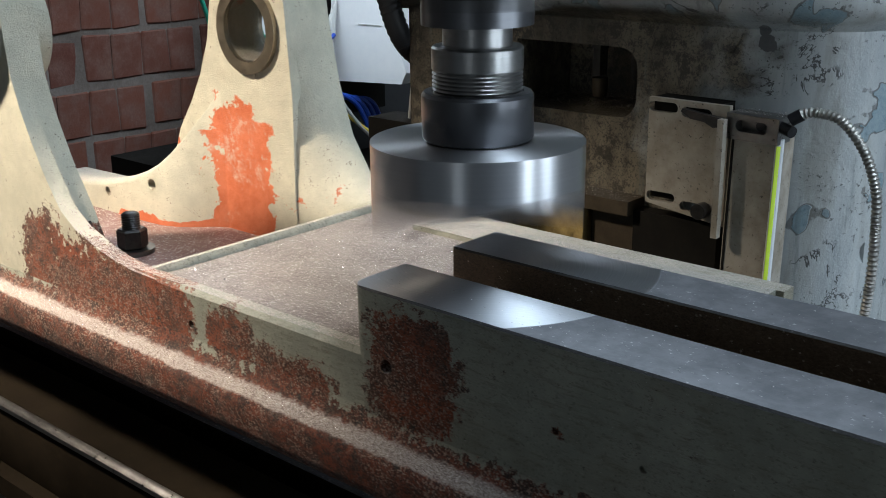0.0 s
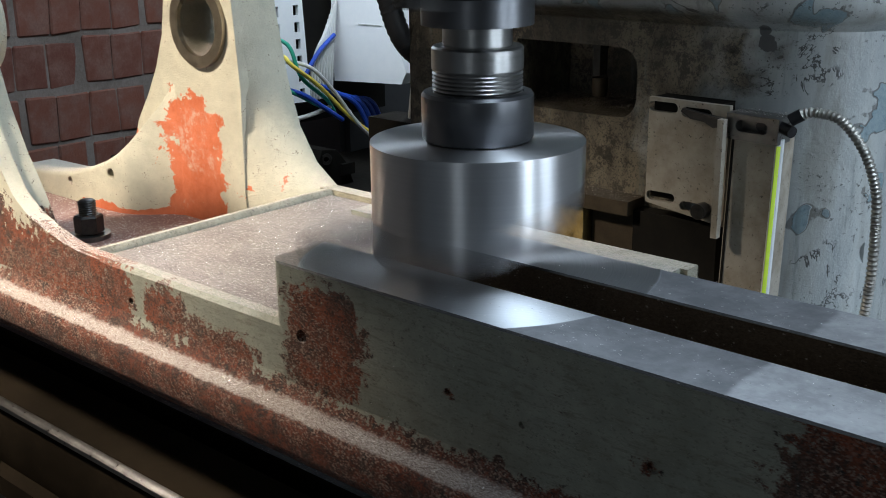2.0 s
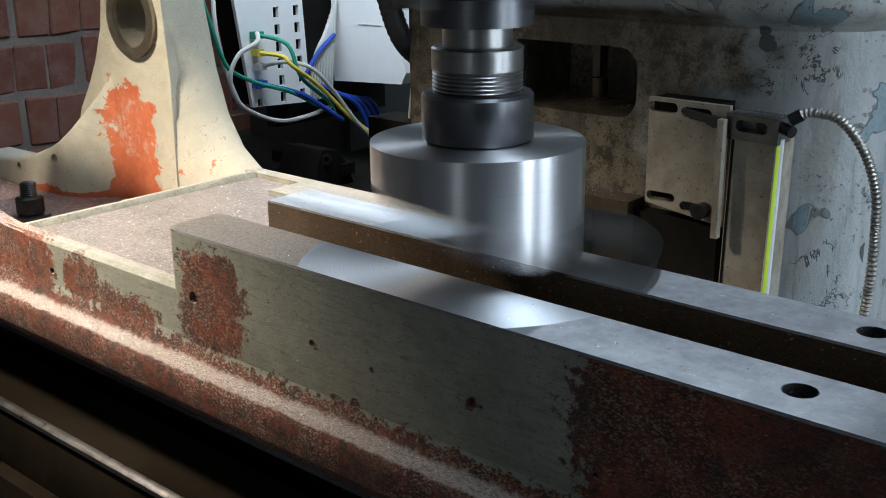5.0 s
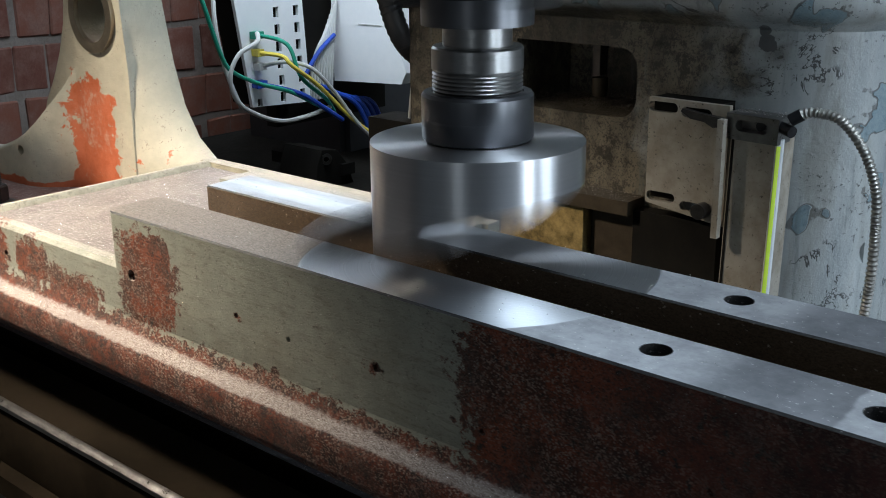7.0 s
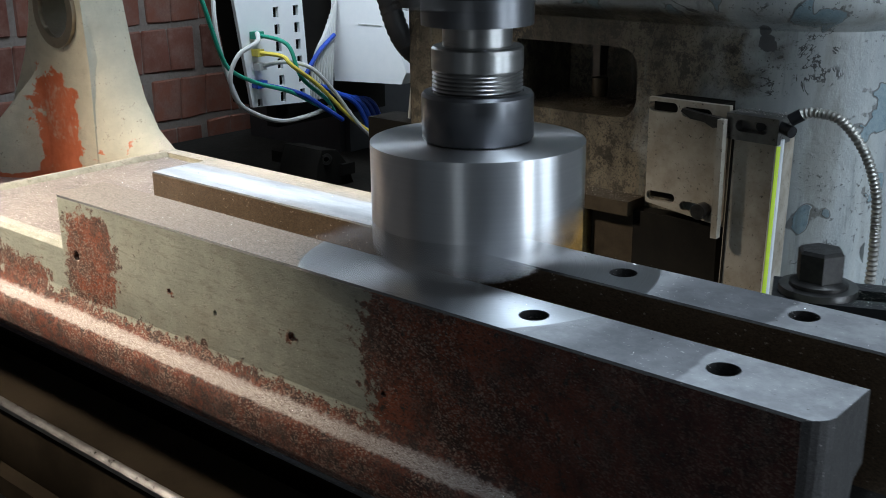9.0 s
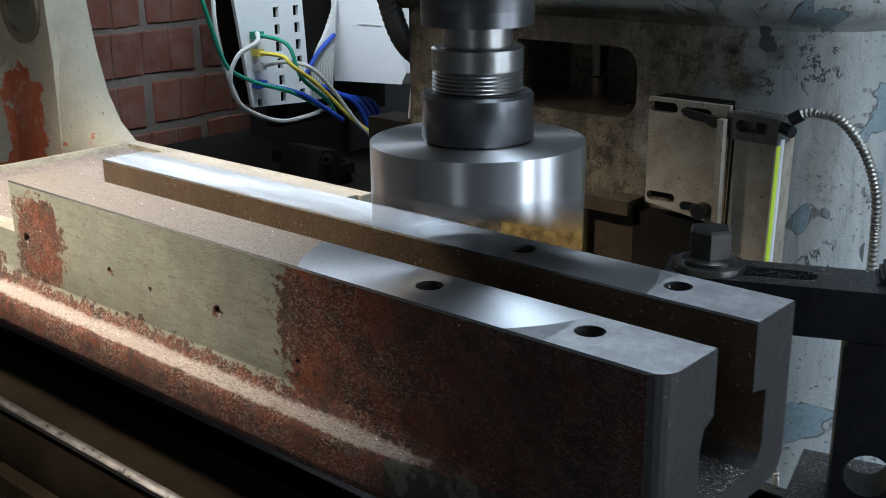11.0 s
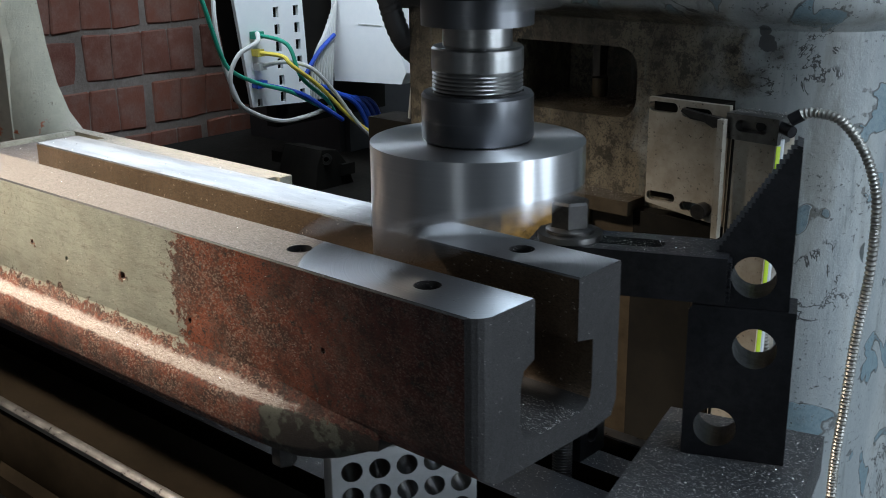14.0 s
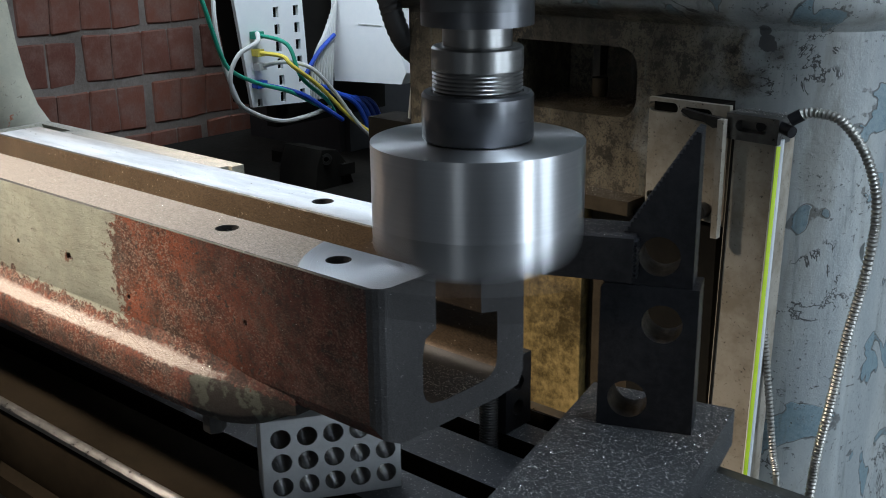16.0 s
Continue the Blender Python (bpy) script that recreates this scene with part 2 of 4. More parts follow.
def casting_paint(name, paint_a, paint_b, worn, orange=(), relief=0.0009, dust=0.25, rust_a=(0.27, 0.06, 0.02), rust_b=(0.075, 0.024, 0.012), brush=0.5, pit=0.75, lie=(0.6, 0.88), mottle=46):
    n = Nodes(name)
    x, y, z = n.axes()
    big, mid, fine = n.noise(48, 8, 0.68), n.noise(230, 6, 0.72), n.noise(1100, 4, 0.7)
    near = n.step(y, -0.001, 0.001, 1, 0)  # the front side of the casting
    mask = None
    for b in worn:
        m = soft_box(n, x, z, *b)
        mask = m if mask is None else n.math("MAXIMUM", mask, m)
    mask = n.math("MULTIPLY", mask, near)
    edge = n.math("ADD", n.math("MULTIPLY", n.math("SUBTRACT", big, 0.5), 1.5), n.math("ADD", n.math("MULTIPLY", n.math("SUBTRACT", mid, 0.5), 1.9), n.math("MULTIPLY", n.math("SUBTRACT", fine, 0.5), 0.8)))
    gone = n.step(n.math("ADD", mask, edge), 0.485, 0.515)
    nicks = n.step(n.math("ADD", n.math("MULTIPLY", mid, 0.5), n.math("MULTIPLY", fine, 0.5)), 0.585, 0.61)
    gone = n.math("MAXIMUM", gone, n.math("MULTIPLY", nicks, n.step(big, 0.42, 0.56)))
    paint = n.mix(n.step(big, 0.3, 0.7), paint_a, paint_b)
    paint = n.mix(n.math("MULTIPLY", n.step(n.noise(11, 4, 0.7), 0.5, 0.75), 0.4), paint, (0.17, 0.14, 0.09))
    grime = n.step(n.noise(mottle, 7, 0.76), 0.4, 0.62)
    # mixes the rust to a darker maroon towards the casting's right end
    old = n.step(n.math("ADD", x, n.math("MULTIPLY", n.math("SUBTRACT", n.noise(14, 5, 0.7), 0.5), 0.2)), 0.27, 0.4)
    rust = n.mix(grime, n.mix(old, rust_a, (0.085, 0.021, 0.015)), n.mix(old, rust_b, (0.03, 0.011, 0.009)))
    rust = n.mix(n.step(mid, 0.56, 0.64), rust, (0.028, 0.024, 0.022))
    rust = n.mix(n.math("MULTIPLY", n.step(n.math("ADD", n.math("MULTIPLY", fine, 0.6), n.math("MULTIPLY", big, 0.4)), 0.51, 0.57), 0.5), rust, (0.18, 0.135, 0.11))
    pits = n.math("MULTIPLY", n.step(n.noise(420, 5, 0.8), 0.6, 0.65), n.step(n.noise(20, 4), 0.45, 0.62, 0.15, 1.0))
    paint = n.mix(n.math("MULTIPLY", pits, pit), paint, (0.05, 0.04, 0.03))
    paint = n.mix(n.step(fine, 0.57, 0.7, 0, 0.5), paint, (0.5, 0.48, 0.4))
    cell = n.axes(n.voronoi(1500, out="Color"))[0]
    rust = n.mix(n.math("MULTIPLY", n.step(cell, 0.72, 0.86), n.math("MULTIPLY", n.step(n.noise(22, 5, 0.7), 0.41, 0.56, 0.12, 1.0), n.step(old, 0, 1, 1.0, 0.35))), rust, (0.32, 0.22, 0.17))
    rust = n.mix(n.math("MULTIPLY", n.step(cell, 0.36, 0.12, 0, 0.7), n.step(old, 0, 1, 1.0, 0.4)), rust, (0.02, 0.015, 0.013))
    brushed = n.noise(520, 5, 0.75, n.stretch(0.16, 1, 1))
    paint = n.mix(n.step(brushed, 0.5, 0.68, 0, brush), paint, (0.13, 0.115, 0.075))
    paint = n.mix(n.step(cell, 0.1, 0.03, 0, min(0.4, brush)), paint, (0.08, 0.07, 0.05))
    colour = n.mix(gone, paint, rust)
    ragged = n.math("ADD", n.math("MULTIPLY", n.math("SUBTRACT", n.noise(34, 4, 0.55), 0.5), 2.6), n.math("MULTIPLY", n.math("SUBTRACT", mid, 0.5), 1.1))
    faded = n.step(n.math("ADD", n.noise(26, 6, 0.7), n.math("MULTIPLY", n.math("SUBTRACT", z, 0.075), 1.6)), 0.5, 0.66)
    for b in orange:
        spot_of = n.math("MULTIPLY", n.step(n.math("ADD", soft_box(n, x, z, *b), ragged), 0.485, 0.515), n.math("SUBTRACT", 1.0, near))
        colour = n.mix(spot_of, colour, n.mix(n.math("MULTIPLY", faded, n.step(mid, 0.4, 0.56)), n.mix(n.step(big, 0.35, 0.65), (0.5, 0.115, 0.04), (0.62, 0.17, 0.075)), (0.58, 0.4, 0.31)))
        gone = n.math("MAXIMUM", gone, spot_of)
    # the foot's broken end: dark iron with a scrap of green
    end = n.step(n.math("ADD", soft_box(n, x, z, 2, 90, -290, -223.5, 7), n.math("MULTIPLY", edge, 0.6)), 0.46, 0.54)
    colour = n.mix(n.math("MULTIPLY", end, near), colour, n.mix(n.step(big, 0.5, 0.56), (0.022, 0.016, 0.013), (0.075, 0.08, 0.062)))
    # iron dust lying on what faces up
    up = n.axes(n.add("ShaderNodeNewGeometry").outputs["Normal"])[2]
    grain = n.axes(n.voronoi(2600, out="Color"))[0]
    lies = n.math("MULTIPLY", n.step(n.math("ADD", up, n.math("MULTIPLY", edge, 0.2)), *lie), n.step(n.math("ADD", n.math("MULTIPLY", grain, 0.5), n.math("MULTIPLY", big, 0.5)), 0.62 - dust * 0.6, 0.72 - dust * 0.6))
    colour = n.mix(lies, colour, n.mix(grain, (0.15, 0.105, 0.09), (0.6, 0.52, 0.475)))
    n.bump(n.math("SUBTRACT", 1.0, gone), 0.00035)
    n.bump(n.math("ADD", n.math("MULTIPLY", mid, 0.6), n.math("MULTIPLY", fine, 0.4)), relief)
    n.bump(n.math("MULTIPLY", cell, n.step(gone, 0.0, 1.0, 0.25, 1.0)), 0.0004)
    return n.finish(colour, n.step(n.math("ADD", n.math("MULTIPLY", gone, 0.3), n.math("MULTIPLY", fine, 0.5)), 0.2, 0.8, 0.48, 0.92))


SIDE_WEAR = [(-68, 300, -260, -120, 22), (-900, 300, -270, -213, 9), (-312, -264, -214, -160, 14), (-430, -392, -216, -188, 14),
             (-580, -440, -260, -176, 20), (-395, -335, -260, -199, 14),
             (-217, -209, -191, -186, 5), (-126, -115, -193, -186, 6), (-190, -184, -214, -208, 5)]
# rust darker than the bed's, with shade on the foot's front put into it
FOOT_PAINT = casting_paint("foot_rust", (0.262, 0.27, 0.222), (0.36, 0.363, 0.3), SIDE_WEAR, dust=1.0, rust_a=(0.17, 0.038, 0.014), rust_b=(0.035, 0.014, 0.009), lie=(0.52, 0.68), mottle=120)
BED_PAINT = casting_paint("bed_enamel", (0.262, 0.27, 0.222), (0.36, 0.363, 0.3), SIDE_WEAR)
RIM_PAINT = casting_paint("grimy_rim_enamel", (0.3, 0.28, 0.215), (0.45, 0.42, 0.325), [(-900, 300, -270, -212, 12)], dust=0.12, brush=0.7, pit=0.95)
INNER_PAINT = casting_paint("inner_enamel", (0.36, 0.35, 0.28), (0.5, 0.46, 0.36), [(-900, 300, -270, -212, 12)], brush=0.2)
EAR_PAINT = casting_paint("cream_enamel", (0.47, 0.45, 0.355), (0.58, 0.545, 0.43), [(-605, -560, -250, -170, 22)] + SIDE_WEAR[1:],
                          [(-630, -572, -232, -128, 22), (-720, -560, -240, -217, 5)], 0.0016, brush=0.04, pit=0.12)
PAN_DUST = grainy("dusty_pan", (0.1, 0.08, 0.073), (0.42, 0.362, 0.335), (0.74, 0.69, 0.66), 0.55, 0.2, 1900, 0.08)
FLOOR_DUST = grainy("red_pan", (0.17, 0.07, 0.055), (0.36, 0.24, 0.21), (0.72, 0.66, 0.62), 0.6, 0.2, 1600, 0.12)
DARK_CAST = grainy("bare_cast_iron", (0.022, 0.021, 0.021), (0.058, 0.054, 0.053), (0.2, 0.19, 0.18), 0.56, 0.25, 2000, 0.03)
SLOT_WALL = grainy("slot_wall", (0.06, 0.041, 0.026), (0.185, 0.128, 0.082), (0.6, 0.5, 0.4), 0.45, 0.4, 1700, 0.03)

AXIS_X, AXIS_Y, SWEEP = -298.6, 360.8, 81.0  # the spindle's axis and the tool bit's reach


def milled_top():
    """The rails' top: fresh bright cut within the bit's reach and behind it, dusty before it; scratched in arcs."""
    n = Nodes("milled_iron")
    x, _, _ = n.axes()
    place = n.add("ShaderNodeNewGeometry").outputs["Position"]
    px, py, _ = n.axes(place)
    dx, dy = n.math("SUBTRACT", px, AXIS_X / 1000), n.math("SUBTRACT", py, AXIS_Y / 1000)
    reach = n.math("SQRT", n.math("ADD", n.math("POWER", dx, 2.0), n.math("POWER", dy, 2.0)))
    outside = n.step(reach, SWEEP / 1000 - 0.0006, SWEEP / 1000 + 0.0006)
    ahead = n.math("MULTIPLY", outside, n.step(dx, -0.001, 0.001))
    behind = n.math("MULTIPLY", outside, n.step(dx, 0.001, -0.001, 0, 1))
    # far rail behind the bit: less dust, and its glare put into lighter metal
    far_glare = n.math("MULTIPLY", behind, n.step(n.math("ADD", py, n.math("MULTIPLY", n.math("SUBTRACT", n.noise(45, 4), 0.5), 0.02)), 0.366, 0.376))
    behind = n.math("SUBTRACT", behind, n.math("MULTIPLY", far_glare, 0.85))
    edge = n.math("ADD", x, n.math("MULTIPLY", n.math("SUBTRACT", n.noise(30, 3), 0.5), 0.012))  # older passes of the cut end in steps
    patch = n.math("MAXIMUM", n.math("MULTIPLY", n.step(edge, 0.224, 0.227), n.step(edge, 0.36, 0.34, 0, 1)), n.step(edge, 0.396, 0.398))
    lay = n.add("ShaderNodeTexNoise", Scale=1500.0, Detail=3.0)
    lay.noise_dimensions = "1D"
    n.link(reach, lay.inputs["W"])
    cloud, fine = n.noise(60, 8, 0.75), n.noise(900, 4, 0.7)
    colour = n.mix(lay.outputs[0], (0.42, 0.43, 0.445), (0.58, 0.59, 0.61))
    colour = n.mix(far_glare, colour, n.mix(n.step(n.noise(50, 6, 0.7, n.stretch(0.2, 1, 1)), 0.35, 0.65), (0.48, 0.48, 0.49), (0.74, 0.73, 0.73)))
    colour = n.mix(behind, colour, n.mix(n.axes(n.voronoi(1700, out="Color"))[0], (0.2, 0.17, 0.145), (0.42, 0.36, 0.315)))
    colour = n.mix(ahead, colour, n.mix(n.step(cloud, 0.35, 0.65), n.mix(patch, (0.12, 0.122, 0.13), (0.26, 0.26, 0.27)), n.mix(patch, (0.2, 0.2, 0.21), (0.4, 0.4, 0.41))))
    colour = n.mix(n.math("MULTIPLY", n.step(n.voronoi(420), 0.16, 0.1), n.step(cloud, 0.52, 0.6)), colour, (0.7, 0.68, 0.65))
    rough = n.math("ADD", n.math("MULTIPLY", behind, 0.12), n.math("ADD", n.math("MULTIPLY", ahead, 0.1), n.step(cloud, 0.3, 0.7, 0.47, 0.53)))
    n.bump(lay.outputs[0], 0.00002)
    n.bump(fine, 0.00004)
    across = n.add("ShaderNodeCombineXYZ")  # across the arcs that the bit leaves
    half = n.math("SQRT", n.math("MAXIMUM", n.math("SUBTRACT", (SWEEP / 1000) ** 2, n.math("POWER", dy, 2.0)), 0.0))
    n.link(n.math("MINIMUM", n.math("MAXIMUM", dx, n.math("MULTIPLY", half, -1.0)), half), across.inputs[0])
    n.link(dy, across.inputs[1])
    n.link(across.outputs[0], n.bsdf.inputs["Tangent"])
    return n.finish(colour, rough, n.math("SUBTRACT", 1.0, n.math("ADD", n.math("MULTIPLY", behind, 0.55), n.math("MULTIPLY", ahead, 0.7))), Anisotropic=n.math("SUBTRACT", 0.88, n.math("ADD", n.math("MULTIPLY", behind, 0.03), n.math("MULTIPLY", ahead, 0.2))))


MILLED = milled_top()


def turned_steel():
    """Bright turned steel with fine rings round the spindle's axis."""
    n = Nodes("turned_steel")
    geo = n.add("ShaderNodeNewGeometry")
    nz = n.axes(geo.outputs["Normal"])[2]
    x, y, z = n.axes()
    flat = n.math("MAXIMUM", nz, 0.0)
    px, py, _ = n.axes(geo.outputs["Position"])
    across = n.add("ShaderNodeCombineXYZ")
    n.link(n.math("MULTIPLY", n.math("SUBTRACT", px, AXIS_X / 1000), flat), across.inputs[0])
    n.link(n.math("MULTIPLY", n.math("SUBTRACT", py, AXIS_Y / 1000), flat), across.inputs[1])
    n.link(n.math("SUBTRACT", 1.0, flat), across.inputs[2])
    n.link(across.outputs[0], n.bsdf.inputs["Tangent"])
    fine, cloud = n.noise(900, 3, 0.6, n.stretch(0.03, 0.03, 1)), n.noise(25, 4)
    return n.finish(n.mix(fine, (0.49, 0.49, 0.505), (0.65, 0.65, 0.665)), n.step(cloud, 0.3, 0.7, 0.33, 0.4), 1.0, Anisotropic=0.85)


TURNED = turned_steel()


CHIP_AT = (0.127, 1.126)  # a large chip in the column's enamel


def column_paint():
    """Old pale blue-grey enamel over a bluer coat, oil-stained brown, flaked."""
    n = Nodes("machine_enamel")
    x, y, z = n.axes()
    big, mid, fine = n.noise(9, 5, 0.6), n.noise(24, 3, 0.5, warp=0.6), n.noise(300, 6, 0.75)
    streak = n.noise(26, 5, 0.65, n.stretch(1, 1, 0.25))
    paint = n.mix(n.step(streak, 0.35, 0.68), (0.33, 0.36, 0.37), (0.47, 0.49, 0.48))
    flake = n.step(n.math("ADD", mid, n.math("MULTIPLY", n.math("SUBTRACT", n.noise(120, 4), 0.5), 0.06)), 0.6, 0.606)
    rim = n.math("MAXIMUM", n.math("SUBTRACT", n.step(n.math("ADD", mid, n.math("MULTIPLY", n.math("SUBTRACT", n.noise(120, 4), 0.5), 0.06)), 0.586, 0.594), flake), 0.0)
    paint = n.mix(flake, paint, n.mix(n.step(fine, 0.4, 0.6), (0.17, 0.25, 0.29), (0.23, 0.31, 0.34)))
    paint = n.mix(n.math("MULTIPLY", rim, 0.7), paint, (0.05, 0.05, 0.045))
    paint = n.mix(n.math("MULTIPLY", n.step(streak, 0.52, 0.66), 0.45), paint, (0.12, 0.105, 0.075))
    # the stain spreads further right just below the lip
    oil = n.step(n.math("ADD", n.math("MULTIPLY", n.math("SUBTRACT", n.math("ADD", 0.095, n.math("MULTIPLY", n.math("MULTIPLY", n.step(z, 1.0, 1.13), n.step(z, 1.165, 1.15, 0, 1)), 0.04)), x), 9.0), n.math("MULTIPLY", n.math("SUBTRACT", mid, 0.5), 2.4)), -0.2, 0.55)
    stain = n.mix(n.step(streak, 0.38, 0.62), (0.065, 0.056, 0.041), (0.175, 0.15, 0.11))
    stain = n.mix(n.math("MULTIPLY", n.step(n.noise(95, 9, 0.85), 0.49, 0.56), 0.85), stain, (0.022, 0.019, 0.015))
    # stain thinned on the lip: the light it catches is put into the colour
    oil = n.math("MULTIPLY", oil, n.step(n.math("ADD", z, n.math("MULTIPLY", n.math("SUBTRACT", mid, 0.5), 0.012)), 1.15, 1.141, 0.15, 1))
    colour = n.mix(oil, paint, stain)
    speck = n.math("MULTIPLY", n.step(fine, 0.585, 0.63), n.step(n.noise(16, 4), 0.4, 0.6))
    speck = n.math("MAXIMUM", speck, n.math("MULTIPLY", oil, n.step(n.noise(480, 4, 0.7), 0.54, 0.58, 0, 0.8)))
    colour = n.mix(n.math("MULTIPLY", speck, 0.85), colour, (0.025, 0.022, 0.018))
    crack = n.step(n.math("ABSOLUTE", n.math("SUBTRACT", n.noise(24, 6, 0.62, warp=0.8), 0.5)), 0.014, 0.006, 0, 1)
    crack = n.math("MULTIPLY", crack, n.step(n.noise(17, 3), 0.56, 0.6))
    colour = n.mix(n.math("MULTIPLY", crack, 0.9), colour, (0.03, 0.03, 0.028))
    tears = n.step(n.noise(60, 5, 0.7, n.stretch(1, 1, 0.12)), 0.56, 0.68, 0, 0.45)
    colour = n.mix(tears, colour, (0.13, 0.15, 0.145))
    for cx, cz, rx, rz in ((CHIP_AT[0], CHIP_AT[1], 0.0055, 0.006), (CHIP_AT[0] - 0.002, CHIP_AT[1] + 0.008, 0.0042, 0.0035)):
        far = n.math("ADD", n.math("POWER", n.math("DIVIDE", n.math("SUBTRACT", x, cx), rx), 2.0), n.math("POWER", n.math("DIVIDE", n.math("SUBTRACT", z, cz), rz), 2.0))
        chip = n.step(n.math("ADD", far, n.math("MULTIPLY", n.math("SUBTRACT", n.noise(160, 4), 0.5), 2.2)), 1.05, 0.95, 0, 1)
        colour = n.mix(chip, colour, n.mix(fine, (0.06, 0.065, 0.07), (0.11, 0.115, 0.12)))
    n.bump(flake, 0.0009)
    n.bump(n.math("ADD", mid, n.math("MULTIPLY", fine, 0.35)), 0.0016)
    return n.finish(colour, n.step(fine, 0.3, 0.7, 0.26, 0.5))


ENAMEL = column_paint()


def brick_clay():
    n = Nodes("brick_clay")
    tone = n.add("ShaderNodeObjectInfo").outputs["Random"]
    big, fine = n.noise(30, 4), n.noise(300, 5, 0.7)
    a = n.mix(tone, (0.13, 0.041, 0.028), (0.22, 0.076, 0.046))
    n.bump(fine, 0.0012)
    return n.finish(n.mix(n.step(big, 0.35, 0.7), a, n.mix(fine, (0.11, 0.05, 0.04), (0.3, 0.16, 0.12))), 0.85)


CLAY = brick_clay()


def alloy():
    """Dull anodised aluminium with grubby specks."""
    n = Nodes("dull_aluminium")
    big, fine = n.noise(40, 5, 0.65), n.noise(420, 5, 0.75)
    colour = n.mix(n.step(big, 0.35, 0.7), (0.43, 0.39, 0.33), (0.28, 0.24, 0.185))
    colour = n.mix(n.step(fine, 0.6, 0.66), colour, (0.06, 0.05, 0.04))
    n.bump(fine, 0.0001)
    return n.finish(colour, n.step(big, 0.3, 0.7, 0.4, 0.6), 0.2)


ALLOY = alloy()

# ---- the room ----


def room():
    def flat(name, x0, x1, y0, y1, z0, z1, material, label):
        ob = part(name, box(x0 * 1000, x1 * 1000, y0 * 1000, y1 * 1000, (z0 - EYE_Z) * 1000, (z1 - EYE_Z) * 1000), material)
        return tagged(ob, label, "wall" if "wall" in name else name, kind="structure")

    flat("floor", -1.6, 2.2, -2.2, 2.0, -0.1, 0.0, CONCRETE, "grey stained concrete workshop floor")
    flat("ceiling", -1.6, 2.2, -2.2, 2.0, 2.6, 2.7, PLASTER, "grimy plastered workshop ceiling")
    flat("wall_north", -1.4, 2.0, 1.8, 2.0, 0, 2.6, PLASTER, "dim grey plastered workshop wall")
    south = flat("wall_south", -1.4, 2.0, -2.2, -2.0, 0, 2.6, PLASTER, "dim grey plastered wall, out of view, opened for an added lamp")
    # unseen opening that goes with the added south lamp
    carve(south, [box(390, 710, -2300, -1900, -520, 600)])
    east = flat("wall_east", 2.0, 2.2, -2.2, 2.0, 0, 2.6, PLASTER, "grey plastered workshop wall, out of view, with two openings cut for lamps")
    # both openings are sized to the added east lamps
    carve(east, [box(1900, 2300, 280, 660, -1215, 800), box(1900, 2300, 1070, 1690, -520, 700)])
    west = flat("wall_west", -1.6, -1.42, -2.2, 2.0, 0, 2.6, MORTAR, "old red brick wall with thick grey mortar, opened out of view for an added lamp")
    # unseen opening, cut only to back the added west lamp
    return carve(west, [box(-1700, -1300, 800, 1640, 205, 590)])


WEST = room()

